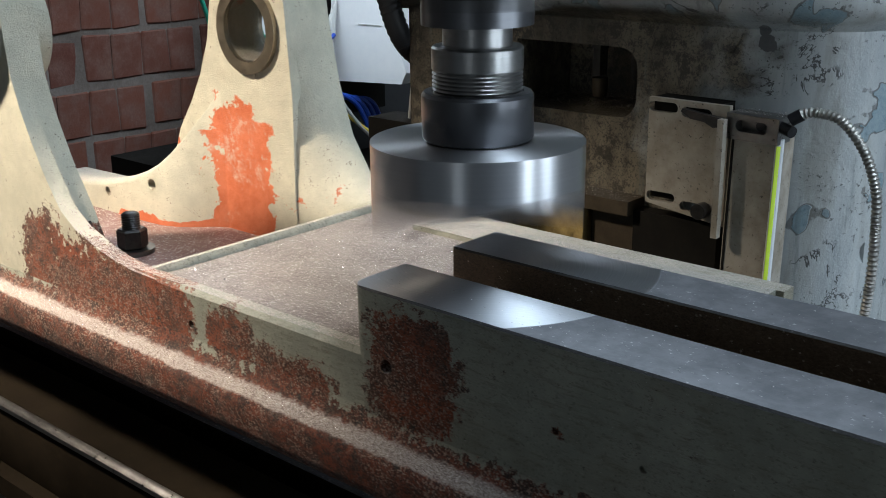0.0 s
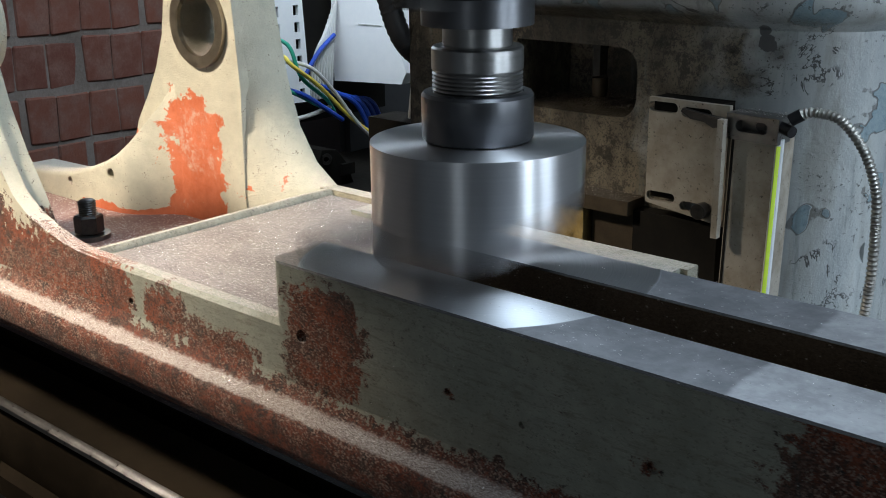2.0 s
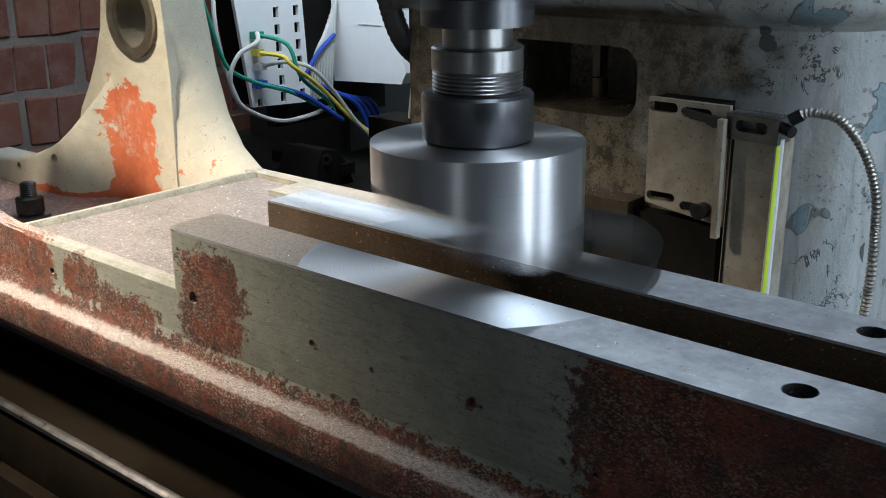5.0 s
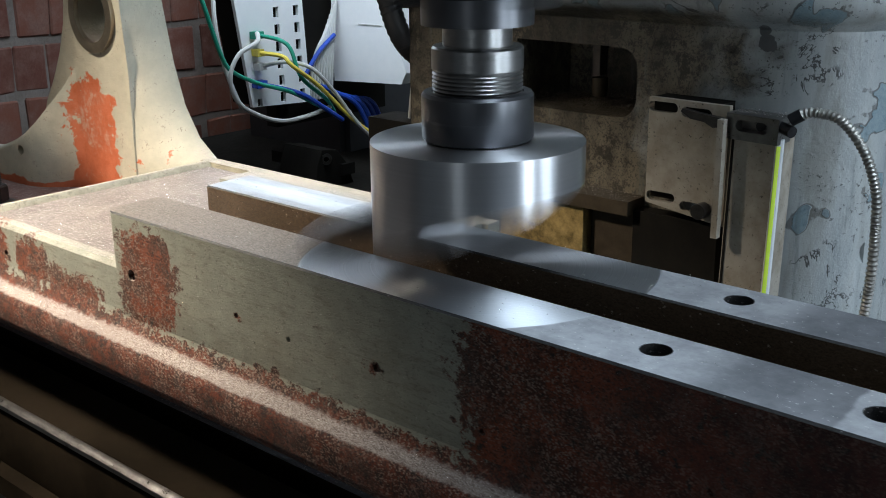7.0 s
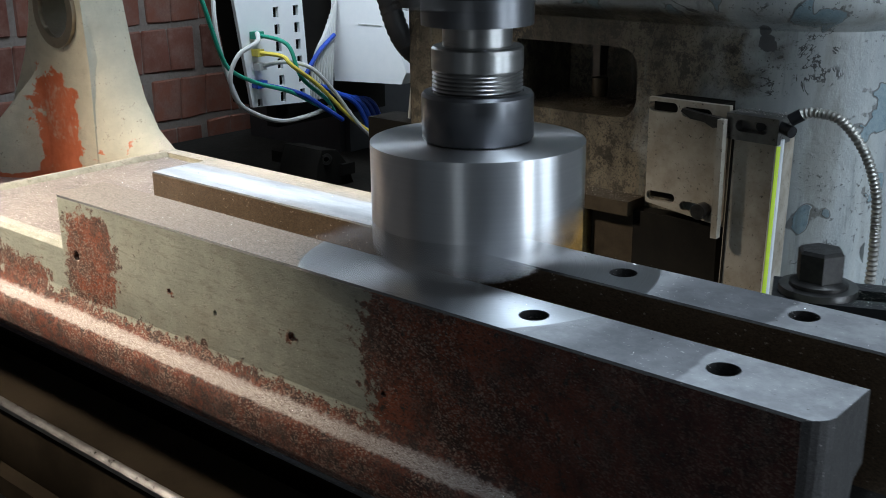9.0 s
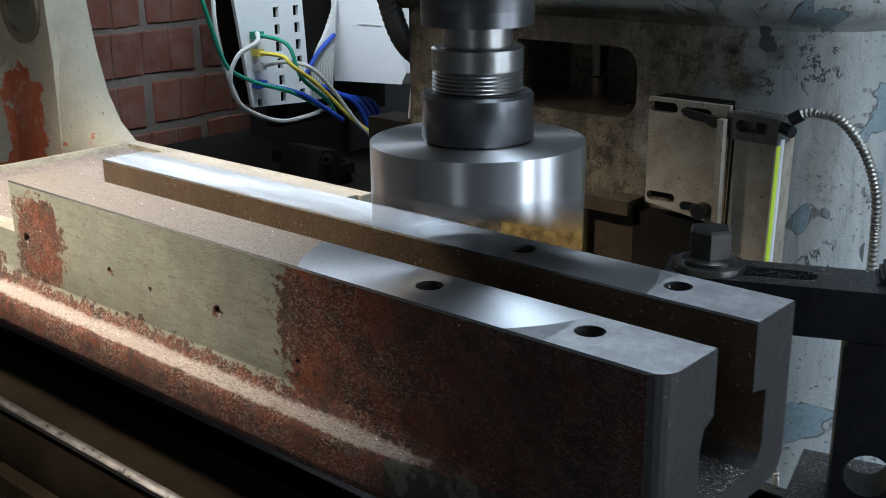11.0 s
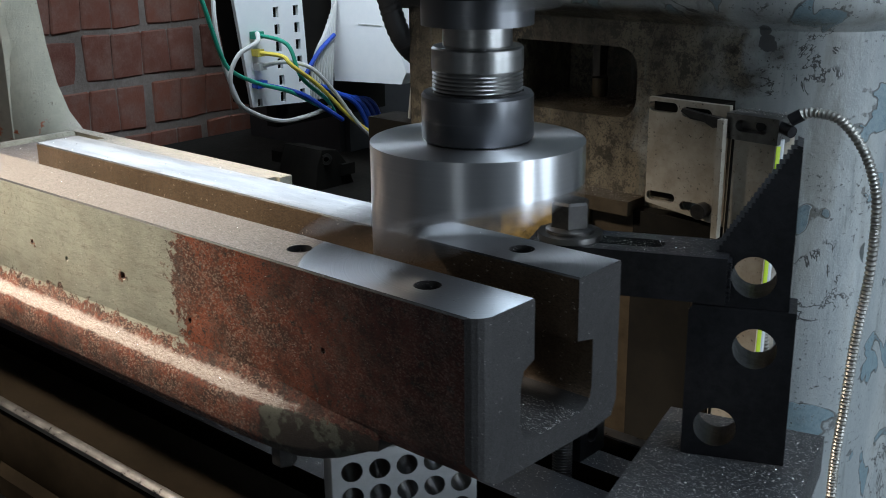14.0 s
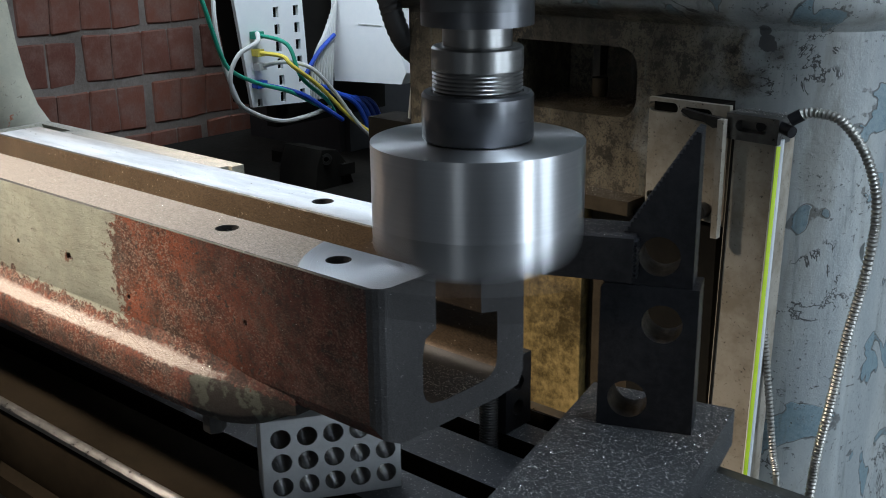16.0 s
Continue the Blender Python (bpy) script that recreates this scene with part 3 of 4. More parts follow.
# ---- milling machine column and what hangs on it ----


def column():
    ob = root("milling_machine", mm(-430, 800, -1210), "old pale blue-grey milling machine column, oil-stained and flaking", "machine")
    r, pts = 62, []
    for k in range(9):
        a = -math.pi / 2 + (math.pi / 2) * k / 8
        pts.append((-240 - r + r * math.cos(a), 650 + r + r * math.sin(a)))
    outline = [(-609, 650)] + pts + [(-215, 1100), (-609, 1100)]
    body = part("column_body", along_z(outline, -1210, -68), ENAMEL, ob)
    window = along_y([(-500, -94)] + [(-410 + 14 * math.sin(a), -108 + 14 * math.cos(a)) for a in (0, 0.4, 0.8, 1.2, 1.57)] + [(-410 + 14 * math.cos(a), -129 - 14 * math.sin(a)) for a in (0, 0.4, 0.8, 1.2, 1.57)] + [(-500, -143)], 600, 720)
    oil_hole = along_y(circle(-236, -219, 11, 20), 600, 690)
    carve(body, [window, oil_hole])
    for f in body.data.polygons:
        f.use_smooth = True
    body.data.set_sharp_from_angle(angle=radians(35))
    # the neck above: a rounded lip swept round the column's front and corner
    path = [((-640, 650), (0, -1))]
    for k in range(9):
        a = -math.pi / 2 + (math.pi / 2) * k / 8
        path.append(((-240 - r + r * math.cos(a), 650 + r + r * math.sin(a)), (math.cos(a), math.sin(a))))
    path.append(((-215, 1100), (1, 0)))
    lip = [(-2, -78), (1, -75), (5, -72.5), (10, -70.5), (15, -68), (19, -64.5), (21.5, -60), (22, -53), (19, -44), (12, -36), (4, -30), (2, 60), (-20, 60), (-20, -78)]
    bm, rows = bmesh.new(), []
    for (px, py), (nx, ny) in path:
        rows.append([bm.verts.new(mm(px + nx * d, py + ny * d, z)) for d, z in lip])
    for a, b in zip(rows, rows[1:]):
        for i in range(len(lip)):
            j = (i + 1) % len(lip)
            bm.faces.new((a[i], a[j], b[j], b[i]))
    bm.faces.new(rows[0])
    bm.faces.new(rows[-1][::-1])
    part("column_lip", bm, ENAMEL, ob, smooth=60)
    bm = along_x([(668, -20), (664, 40), (664, 300), (900, 300), (900, -20)], -700, -230)
    part("ram", rounded(bm, 12, 3), ENAMEL, ob)
    # machined way and ledge
    part("way", rounded(box(-500, -425, 632, 655, -1200, -206), 1.5, 2), BRASSY_WAY, ob)
    part("ledge", rounded(box(-500, -386, 628, 656, -206, -196), 1.5, 2), OILY_IRON, ob)
    part("gib", rounded(box(-423, -388, 640, 656, -1200, -206), 1.5, 2), OILY_IRON, ob)
    # block in the shade colour for the dark hollow under the plate
    part("hollow_block", rounded(box(-386, -322, 636, 656, -420, -203), 2, 2), SHADE_BLACK, ob)
    bolt = lathe(-447, 682, [(6, -120), (6, -100), (7, -100), (7, -90)], 6)
    part("bolt", bolt, BLACK_STEEL, ob)
    part("oil_cup", lathe(-447, 682, [(5, -136), (6, -130), (6, -122)], 16), OILY_IRON, ob)
    return ob


column()


def scale_unit():
    ob = root("linear_scale", mm(-294, 632, -640), "vertical linear scale in dull aluminium with a lime strip", "measuring scale")
    bar = rounded(along_z([(-311, 622), (-281, 622), (-279, 624), (-281, 648), (-311, 648)], -640, -139), 0.8, 2)
    part("extrusion", bar, ALLOY, ob)
    # thin black strip laid on the bar for the groove's shade
    part("groove_strip", box(-310, -308.6, 621.2, 623, -640, -140), SHADE_BLACK, ob)
    part("edge_strip", rounded(along_z([(-280.5, 620.6), (-277.6, 623.4), (-277.6, 626), (-281.5, 621.6)], -640, -137), 0.2, 1), WHITE_PLASTIC, ob, "pale grey plastic edge")
    part("lime_strip", along_z([(-279.9, 620.4), (-278.5, 621.8), (-278.3, 622.6), (-280.4, 621)], -640, -141), LIME_TAPE, ob, "lime yellow adhesive strip")
    head = part("end_cap", rounded(box(-313, -278.6, 617.5, 636, -140, -124), 1.2, 2), DARK_STEEL, ob, "dark end cap with a slotted screw hole")
    carve(head, [along_y(capsule(-296, -131, 7, 3.6), 600, 626)])
    part("screw", rod((-293, 624, -131), (-293, 629, -131), 3.2, 12), BLACK_OXIDE, ob)
    part("gland", rod((-279, 622, -129), (-270, 618, -130.5), 3.6, 14), BLACK_OXIDE, ob)
    lean = radians(1.15)
    ob.matrix_world = Matrix.Translation(mm(-294 - 499 * math.sin(lean) + 1.5, 632, -640)) @ Matrix.Rotation(lean, 4, "Y")
    return ob


def scale_plate():
    ob = root("mounting_plate", mm(-346, 632, -196), "worn aluminium mounting plate with four slots", "bracket")
    plate = part("plate", rounded(along_y([(-373, -193), (-315, -201), (-315, -122), (-373, -121.5)], 629, 633), 0.5, 1), ALLOY, ob)
    carve(plate, [along_y(capsule(-362.5, -127.5, 7.5, 3.4), 610, 650), along_y(capsule(-361.5, -188, 7.5, 3.2), 610, 650),
                  along_y(capsule(-338, -129, 7.5, 3.4), 610, 650), along_y(capsule(-336, -191.5, 7.5, 3.2), 610, 650)])
    part("edge_plate", rounded(box(-312.8, -308.6, 609, 614, -203, -127), 0.5, 1), ALLOY, ob)
    # the shade between plate and column is put into this spacer's colour
    part("spacer", box(-372, -322, 634, 652, -190, -122), SHADE_BLACK, ob)
    bm = rod((-328, 627.5, -191), (-328, 619, -191), 5.2, 20)
    part("screw", rounded(bm, 0.6, 2), BLACK_STEEL, ob)
    part("latch", rounded(along_y([(-347, -128), (-340, -132), (-330, -133), (-324, -136), (-318, -135), (-318, -129.5), (-332, -128), (-346, -126)], 624.5, 628.9), 1, 2), BLACK_STEEL, ob)
    return ob


scale_unit()
scale_plate()
HOSE = [(-271, 620, -124.5), (-265, 622, -120.5), (-257, 624, -119), (-242, 625, -122.3), (-227, 625, -138.7), (-218, 625, -160.8), (-216, 625, -181), (-219, 625, -213),
        (-226, 625, -254), (-231.5, 625, -298), (-236.5, 625, -335), (-239, 625, -368), (-244, 625, -430), (-248, 628, -520)]
hose = part("armoured_hose", tube(HOSE[:7], 2.5, 12, 0.9, 2.5), HOSE_STEEL)
part("ferrule", rod(HOSE[0], HOSE[1], 3.9, 12), BLACK_OXIDE, hose)
HANGING = root("hanging_length", mm(*HOSE[6]), "", "")
HANGING.parent = hose
part("cable", tube(HOSE[6:], 2.5, 12, 0.9, 2.5), HOSE_STEEL, HANGING)
part("end_nut", rod(HOSE[-2], HOSE[-1], 4.2, 6), BLACK_OXIDE, HANGING)
tagged(hose, "ribbed steel armoured cable looping down the column", "hose")
hose = part("armoured_hose", tube([(-287, 638, -225), (-285, 636, -247), (-282.5, 634, -268), (-276, 634, -310), (-270, 634, -350), (-264.5, 634, -380), (-252, 634, -520)], 2.0, 10, 0.7, 2.6), HOSE_STEEL)
part("ferrule", rod((-287, 638, -222), (-286.6, 637.6, -231), 3.2, 12), BLACK_OXIDE, hose)
tagged(hose, "thin ribbed armoured cable behind the linear scale", "hose")

# ---- the table and what rides on it ----


def mill_table():
    ob = root("mill_table", mm(-300, 440, -368), "worn cast iron milling table with T-slots, shade put into its front's colour", "machine table")
    slot = lambda c: [(c + 9, -310), (c + 9, -323), (c + 15, -323), (c + 15, -333), (c - 15, -333), (c - 15, -323), (c - 9, -323), (c - 9, -310)]
    top = [(304.5, -310)]
    for c in (359, 414, 469):
        top += [(y, z) for y, z in reversed(slot(c))]
    top += [(498, -310), (498, -324), (515, -324), (515, -310)]  # the drain channel along the back
    outline = top + [(523, -310), (525, -312), (525, -368), (518, -372), (320, -372), (304, -368), (301.5, -362), (301.5, -315)]
    deck = part("slotted_top", along_x(outline, -1050, 560), [SHADED_IRON, TABLE_DECK], ob)
    # only the rear top gets the lighter deck; the front keeps the shade colour
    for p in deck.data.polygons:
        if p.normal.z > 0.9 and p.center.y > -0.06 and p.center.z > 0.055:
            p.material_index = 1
    # lighter steel here carries the light that falls along the edge
    part("front_edge", rounded(along_x([(299, -315), (299, -312), (301, -310.2), (304, -309.6), (303.6, -311.5), (301.3, -315)], -1050, 560), 0.5, 2), DARK_STEEL, ob, "worn front edge, its lit brightness put into the steel's colour")
    part("stop_rail", rounded(box(-1050, 560, 290, 300.6, -374, -359), 1.5, 2), SHADED_IRON, ob)
    part("drain_lip", rounded(box(-1050, 560, 515.3, 524.5, -310.2, -309), 0.4, 1), DARK_STEEL, ob, "bright rubbed lip along the back")
    part("front_apron", box(-1050, 560, 306, 516, -420, -372.5), OILY_IRON, ob)
    CARRIED.append(ob)
    base = root("saddle", mm(-300, 440, -1210), "dark oily cast iron saddle and knee below the table", "machine base")
    part("saddle_body", rounded(box(-480, -120, 330, 620, -520, -421), 4, 2), OILY_IRON, base)
    part("knee", rounded(box(-460, -150, 360, 630, -1210, -521), 6, 2), OILY_IRON, base)


def casting():
    ob = root("bed_casting", mm(CX, CY, CZ), "lathe bed casting in chipped grey-green enamel over red primer", "casting")
    # the channel with its two rails
    outline = [(304, -154.5), (304.9, -153.6), (339.2, -153.6), (340, -154.4), (340, -181), (333, -184), (330.8, -192), (330.8, -209), (332, -213), (336, -216.5), (346, -218.2), (373, -218.6), (379, -217),
               (382.6, -214), (384, -209), (384, -185.5), (372, -183), (372, -154.4), (372.8, -153.6), (404.1, -153.6), (405, -154.5), (405, -222), (401, -229.5), (385, -231), (316, -229), (307, -224.5), (304, -218)]
    bed = part("bed", along_x(outline, -323, 131), [BED_PAINT, MILLED, DARK_CAST, SLOT_WALL], ob)
    cuts = [along_z(circle(x, y, 6.1, 28), -190, -140) for x, y in ((4.9, 323.7), (86.5, 323.5), (3.9, 390), (86.3, 389.6))]
    corner = along_z([(131.5, 303), (131.5, 313)] + [(122 + 9 * math.cos(a), 313 - 9 * math.sin(a)) for a in (0.2, 0.5, 0.8, 1.1, 1.4)] + [(122, 303)], -240, -150)
    cuts.append(corner)
    nose = along_z([(-324, 303), (-316, 303)] + [(-315 - 8 * math.sin(a), 312 - 8 * math.cos(a)) for a in (0.1, 0.4, 0.8, 1.2, 1.5)] + [(-324, 313)], -240, -150)
    cuts.append(nose)
    for x in (-302.5, -176, -118.5, -214, 40, -60):
        z = {-302.5: -186.7, -176: -190.7, -118.5: -188.6, -214: -188, 40: -190, -60: -200}[x]
        cuts.append(along_y(circle(x, z, {-302.5: 3.4, -118.5: 2.6}.get(x, 1.6), 10), 300, 306 if x != -302.5 else 312))
    carve(bed, cuts)
    for p in bed.data.polygons:
        c, n = p.center, p.normal
        y, z, x = c.y * 1000 + CY, c.z * 1000 + CZ, c.x * 1000 + CX
        # bolt hole walls get the dark iron, shade put into their colour
        if n.z < 0.9 and min(math.hypot(x - hx, y - hy) for hx, hy in ((4.9, 323.7), (86.5, 323.5), (3.9, 390), (86.3, 389.6))) < 8:
            p.material_index = 2
        elif n.z > 0.9 and z > -154.5:
            p.material_index = 1
        elif n.z > 0.5 and z > -155:
            p.material_index = 2
        elif n.x > 0.15 and x > 118:
            p.material_index = 2
        elif 318 < y < 400 and -219 < z < -156 and abs(n.z) < 0.5 and abs(n.x) < 0.5:
            p.material_index = 3
        elif 326 < y < 390 and z < -180:
            p.material_index = 2
    # flange foot along the front
    foot = [(304.6, -208), (303.6, -214), (301.8, -218.4), (299, -221.4), (296.4, -223.4), (294.6, -225.7), (293.9, -228.6), (294.2, -241), (297, -247), (303, -248.5), (330, -248.5), (330, -210)]
    bm, rows = bmesh.new(), []
    for x, pull, lift in ((-860, 0, 0), (-400, 0, 0), (-40, 0, 0), (-14, 0.02, 0), (0, 0.08, 0), (12, 0.2, 0), (24, 0.36, 0.6), (36, 0.54, 3), (48, 0.72, 7.5), (58, 0.86, 12.5), (66, 0.95, 16.5), (72, 1.0, 18.5)):
        rows.append([bm.verts.new(mm(x, y + (305.5 - y) * pull if y < 306 else y, z + lift if z < -235 else z)) for y, z in foot])
    for a, b in zip(rows, rows[1:]):
        for i in range(len(foot)):
            j = (i + 1) % len(foot)
            bm.faces.new((a[i], a[j], b[j], b[i]))
    bm.faces.new(rows[0])
    bm.faces.new(rows[-1][::-1])
    flange = part("flange", bm, FOOT_PAINT, ob, smooth=80)
    part("under_pad", rounded(along_y([(-60, -231), (62, -231), (40, -241), (10, -247), (-60, -247)], 306.5, 400), 2, 2), DARK_CAST, ob)
    part("bolt", lathe(6, 306, [(6, -246), (6, -258), (5, -259)], 6), BLACK_STEEL, ob)
    # pan
    part("pan_floor", box(-490, -322, 314, 492, -232, -187.8), PAN_DUST, ob)
    part("lower_pan_floor", box(-860, -489, 312, 492, -246, -222), FLOOR_DUST, ob)
    rim = along_x([(304.3, -233), (304.3, -185.5), (306.5, -183), (313, -183), (316, -186), (318, -233)], -500, -313)
    rim_part = part("front_rim", rim, BED_PAINT, ob)
    part("cross_rib", rounded(along_y([(-496, -211), (-494, -192), (-492, -186.5), (-489.5, -184), (-486.5, -184), (-484, -186.5), (-482.5, -191), (-480, -200)], 306, 494), 0.5, 1), RIM_PAINT, ob)
    part("back_rim", rounded(box(-498, -212, 495, 506, -230, -185), 4, 4), RIM_PAINT, ob)
    part("back_floor", box(-323, -222, 407, 492, -228, -201), INNER_PAINT, ob)
    part("pan_step", rounded(box(-437, -216, 466, 494, -203, -184.6), 3, 3), BED_PAINT, ob)
    # front bracket
    right = [(-470, -184.2), (-490, -183.8), (-508, -181.5), (-525, -177.5), (-545, -171), (-559, -162), (-572, -144), (-581, -128), (-590, -110), (-597, -90), (-600, -60), (-603, -32)]
    far = [(-640, -24), (-680, -32), (-690, -60), (-700, -120), (-730, -160), (-780, -190), (-860, -200), (-860, -240)]
    web = part("bracket_web", rounded(along_y(right + far + [(-470, -240)], 304.1, 314), 3, 3, 30, -500), EAR_PAINT, ob)
    ear = [(-546, -240), (-546, -192), (-560, -166), (-577, -140), (-590, -114), (-598, -90), (-601, -60), (-604, -33)] + far
    front = part("bracket", rounded(along_y(ear, 306, 326), 4, 3, 30), EAR_PAINT, ob)
    part("boss", rounded(along_y(circle(-636, -66, 34, 40), 296, 336), 3, 3), EAR_PAINT, ob)
    for x, z in ((-441.7, -202.3), (-483.5, -204.4)):
        carve(web if x < -470 else rim_part, [along_y(circle(x, z, 2.2, 10), 300, 312)])
    # back bracket
    ear = [(-549, -225), (-549, -190), (-547, -120), (-551, -60), (-556, -20), (-566, 10), (-600, 15), (-622, -30), (-634, -87), (-645, -112), (-658, -133), (-674, -154),
           (-690, -190), (-730, -210), (-770, -214), (-860, -216), (-860, -225)]
    back = part("bracket", rounded(along_y(ear, 470, 497), 3, 3, 30), EAR_PAINT, ob)
    boss = part("boss", rounded(along_y(circle(-588, -77, 30, 48), 466.5, 500), 1.5, 2), BORE_STEEL, ob, "brown machined ring round the bore")
    for o in (back, boss):
        carve(o, [along_y(circle(-588, -77, 22, 40), 440, 520)])
    bm, rows = bmesh.new(), []
    for x, y, z in ((-620, 472, -112), (-634, 464.5, -134), (-646, 453, -153), (-656, 446, -166), (-668, 442, -176), (-684, 440.5, -184), (-704, 440, -191), (-732, 440, -197.5),
                    (-760, 440, -202), (-800, 440, -205), (-860, 440, -206)):
        rows.append([bm.verts.new(mm(x, y, -225)), bm.verts.new(mm(x, y, z - 4)), bm.verts.new(mm(x, y + 1.2, z - 1.2)), bm.verts.new(mm(x, y + 4, z)), bm.verts.new(mm(x, 475 if x > -680 else 454, z)), bm.verts.new(mm(x, 475 if x > -680 else 454, -225))])
    for a, b in zip(rows, rows[1:]):
        for i in range(6):
            j = (i + 1) % 6
            bm.faces.new((a[i], a[j], b[j], b[i]))
    bm.faces.new(rows[0])
    bm.faces.new(rows[-1][::-1])
    side = part("back_wall", bm, EAR_PAINT, ob, smooth=50)
    carve(side, [along_y(circle(-675, -192, 4.2, 16), 430, 452), along_y(circle(-733, -206, 3.4, 14), 430, 452)])
    # the flare that joins the back bracket to the rim
    bm, rows = bmesh.new(), []
    for xi, xo, z in ((-548, -556, -20), (-549, -550, -70), (-548, -541, -115), (-547, -530, -148), (-547, -514, -172), (-548, -494, -186), (-548, -482, -190), (-549, -480, -226)):
        rows.append([bm.verts.new(mm(xi - 3, 470.5, z)), bm.verts.new(mm((xi + xo) / 2 + (xo - xi) * 0.1, 486, z)), bm.verts.new(mm(xo, 499, z)), bm.verts.new(mm(xo, 508, z)), bm.verts.new(mm(xi - 20, 508, z)), bm.verts.new(mm(xi - 20, 471, z))])
    for a, b in zip(rows, rows[1:]):
        for i in range(6):
            j = (i + 1) % 6
            bm.faces.new((a[i], a[j], b[j], b[i]))
    bm.faces.new(rows[0])
    bm.faces.new(rows[-1][::-1])
    part("flare", bm, EAR_PAINT, ob, smooth=60)
    CARRIED.append(ob)
    return ob


def stud_nut(x, y, z_washer, z_top, name_label, flats=9.4, high=17, disc=14.5):
    ob = root("stud_and_nut", mm(x, y, z_washer), name_label, "nut")
    part("washer", rounded(lathe(x, y, [(disc, z_washer), (disc, z_washer + 3.2)], 36), 0.5, 2), DARK_STEEL, ob)
    hexa = lathe(x, y, [(flats, z_washer + 3.4), (flats * 1.155, z_washer + 4.4), (flats * 1.155, z_washer + high - 1.4), (flats, z_washer + high)], 6)
    part("hex_nut", hexa, BLACK_STEEL, ob)
    if disc > 15:
        part("nut_flange", rounded(lathe(x, y, [(disc - 4.5, z_washer + 3.3), (disc - 4.5, z_washer + 5), (flats * 1.1, z_washer + 6.6)], 36), 0.3, 1), BLACK_STEEL, ob)
    rings, z = [], z_washer
    while z < z_top - 1:
        rings += [(5.6, z), (6.3, z + 0.8)]
        z += 1.6
    rings += [(5.2, z_top - 0.4), (4.6, z_top)]
    part("threaded_stud", lathe(x, y, rings, 24), BLACK_STEEL, ob)
    CARRIED.append(ob)
    return ob


def turned(bm, x, y, degrees):
    """Turns a bmesh that was built along x at (0, 0) and sets it at (x, y), millimetres."""
    bmesh.ops.transform(bm, matrix=Matrix.Translation((x / 1000, y / 1000, 0)) @ Matrix.Rotation(radians(degrees), 4, "Z"), verts=bm.verts)
    return bm


def step_block(ox, oy, turn, w, d, z0, z1, zt):
    """Two serrated step blocks, the upper one standing on the lower."""
    T = lambda bm: turned(bm, ox, oy, turn)
    ob = root("step_block", mm(ox, oy, z0), "black serrated clamp step block with two round holes", "clamp block", "stacked step blocks")
    low = part("block", T(rounded(along_y([(0, z0), (w, z0), (w, z1), (2, z1), (0, z1 - 3)], 0, d), 1.0, 2)), BLACK_OXIDE, ob)
    carve(low, [T(along_y(circle(17.2, z0 + 17.6, 11.2, 36), -5, d + 5)), T(along_y(circle(34.6, z1 - 21.6, 11.2, 36), -5, d + 5))])
    CARRIED.append(ob)
    top = root("step_block", mm(ox, oy, z1), "black triangular serrated step block standing on its fellow", "clamp block", "stacked step blocks")
    pts = [(w - 4, z1 + 0.2), (w - 4, zt - 1), (w - 7, zt)]
    n = 26
    for k in range(n):
        f = k / (n - 1)
        x, z = w - 7 - f * (w - 14), zt - f * (zt - z1 - 22)
        pts += [(x, z - 2.0), (x - 1.5, z - 2.0)]
    pts += [(1.5, z1 + 14), (1.5, z1 + 0.2)]
    tri = part("block", T(along_y(pts, 0.5, d - 0.5)), BLACK_OXIDE, top)
    carve(tri, [T(along_y(circle(31.6, z1 + 17.2, 11.2, 36), -5, d + 5))])
    CARRIED.append(top)


def clamp_arm():
    ob = root("strap_clamp", mm(64, 468, -195), "black steel strap clamp bar with a slot, dusted with chips", "clamp")
    bar = part("bar", turned(rounded(box(-24, 80, -17, 17, -195, -170.5), 1.2, 2), 64, 468, 23), BLACK_OXIDE, ob)
    carve(bar, [turned(along_z(capsule(18, 0, 22, 7), -200, -160), 64, 468, 23)])
    teeth = bmesh.new()
    for k in range(8):
        box(80.1, 81.6, -16, 16, -193.5 + 2.8 * k, -192 + 2.8 * k, teeth)
    tagged(part("serrated_end", turned(teeth, 64, 468, 23), BLACK_OXIDE, ob), kind="stuff")
    CARRIED.append(ob)
    heel = root("setup_block", mm(62, 480, -310), "small black drilled angle block on the table", "setup block")
    body = part("block", turned(rounded(box(0, 10, 0, 25, -309.8, -262), 0.8, 2), 53.5, 477.5, 0), BLACK_OXIDE, heel)
    carve(body, [along_x(circle(490, -296 + 17 * k, 5.2, 20), 40, 90) for k in range(2)])
    CARRIED.append(heel)
    stud = root("threaded_stud", mm(57, 462, -323), "black threaded clamping stud standing in a table slot", "stud")
    rings, z = [], -322.0
    while z < -180:
        rings += [(5.2, z), (5.9, z + 0.9)]
        z += 1.8
    part("thread", lathe(57, 469, rings, 20), BLACK_STEEL, stud)
    CARRIED.append(stud)


def base_plate():
    ob = root("base_plate", mm(140, 480, -310), "thick dark steel parallel plate dusted with bright chips", "plate")
    u, v, c = (0.241, -0.970), (0.970, 0.241), (175, 555)
    quad = [(c[0] - a * v[0] + b * u[0], c[1] - a * v[1] + b * u[1]) for a, b in ((0, 0), (88, 0), (88, 235), (0, 235))]
    part("plate", rounded(along_z(quad, -309.8, -286.6), 0.8, 2), PLATE_STEEL, ob)
    CARRIED.append(ob)


def spacer_plate():
    ob = root("spacer_plate", mm(240, 480, -310), "thin ground grey steel plate dusted with chips", "plate")
    part("plate", rounded(box(170, 360, 482, 512, -309.8, -306), 0.6, 2), PLATE_STEEL, ob)
    CARRIED.append(ob)


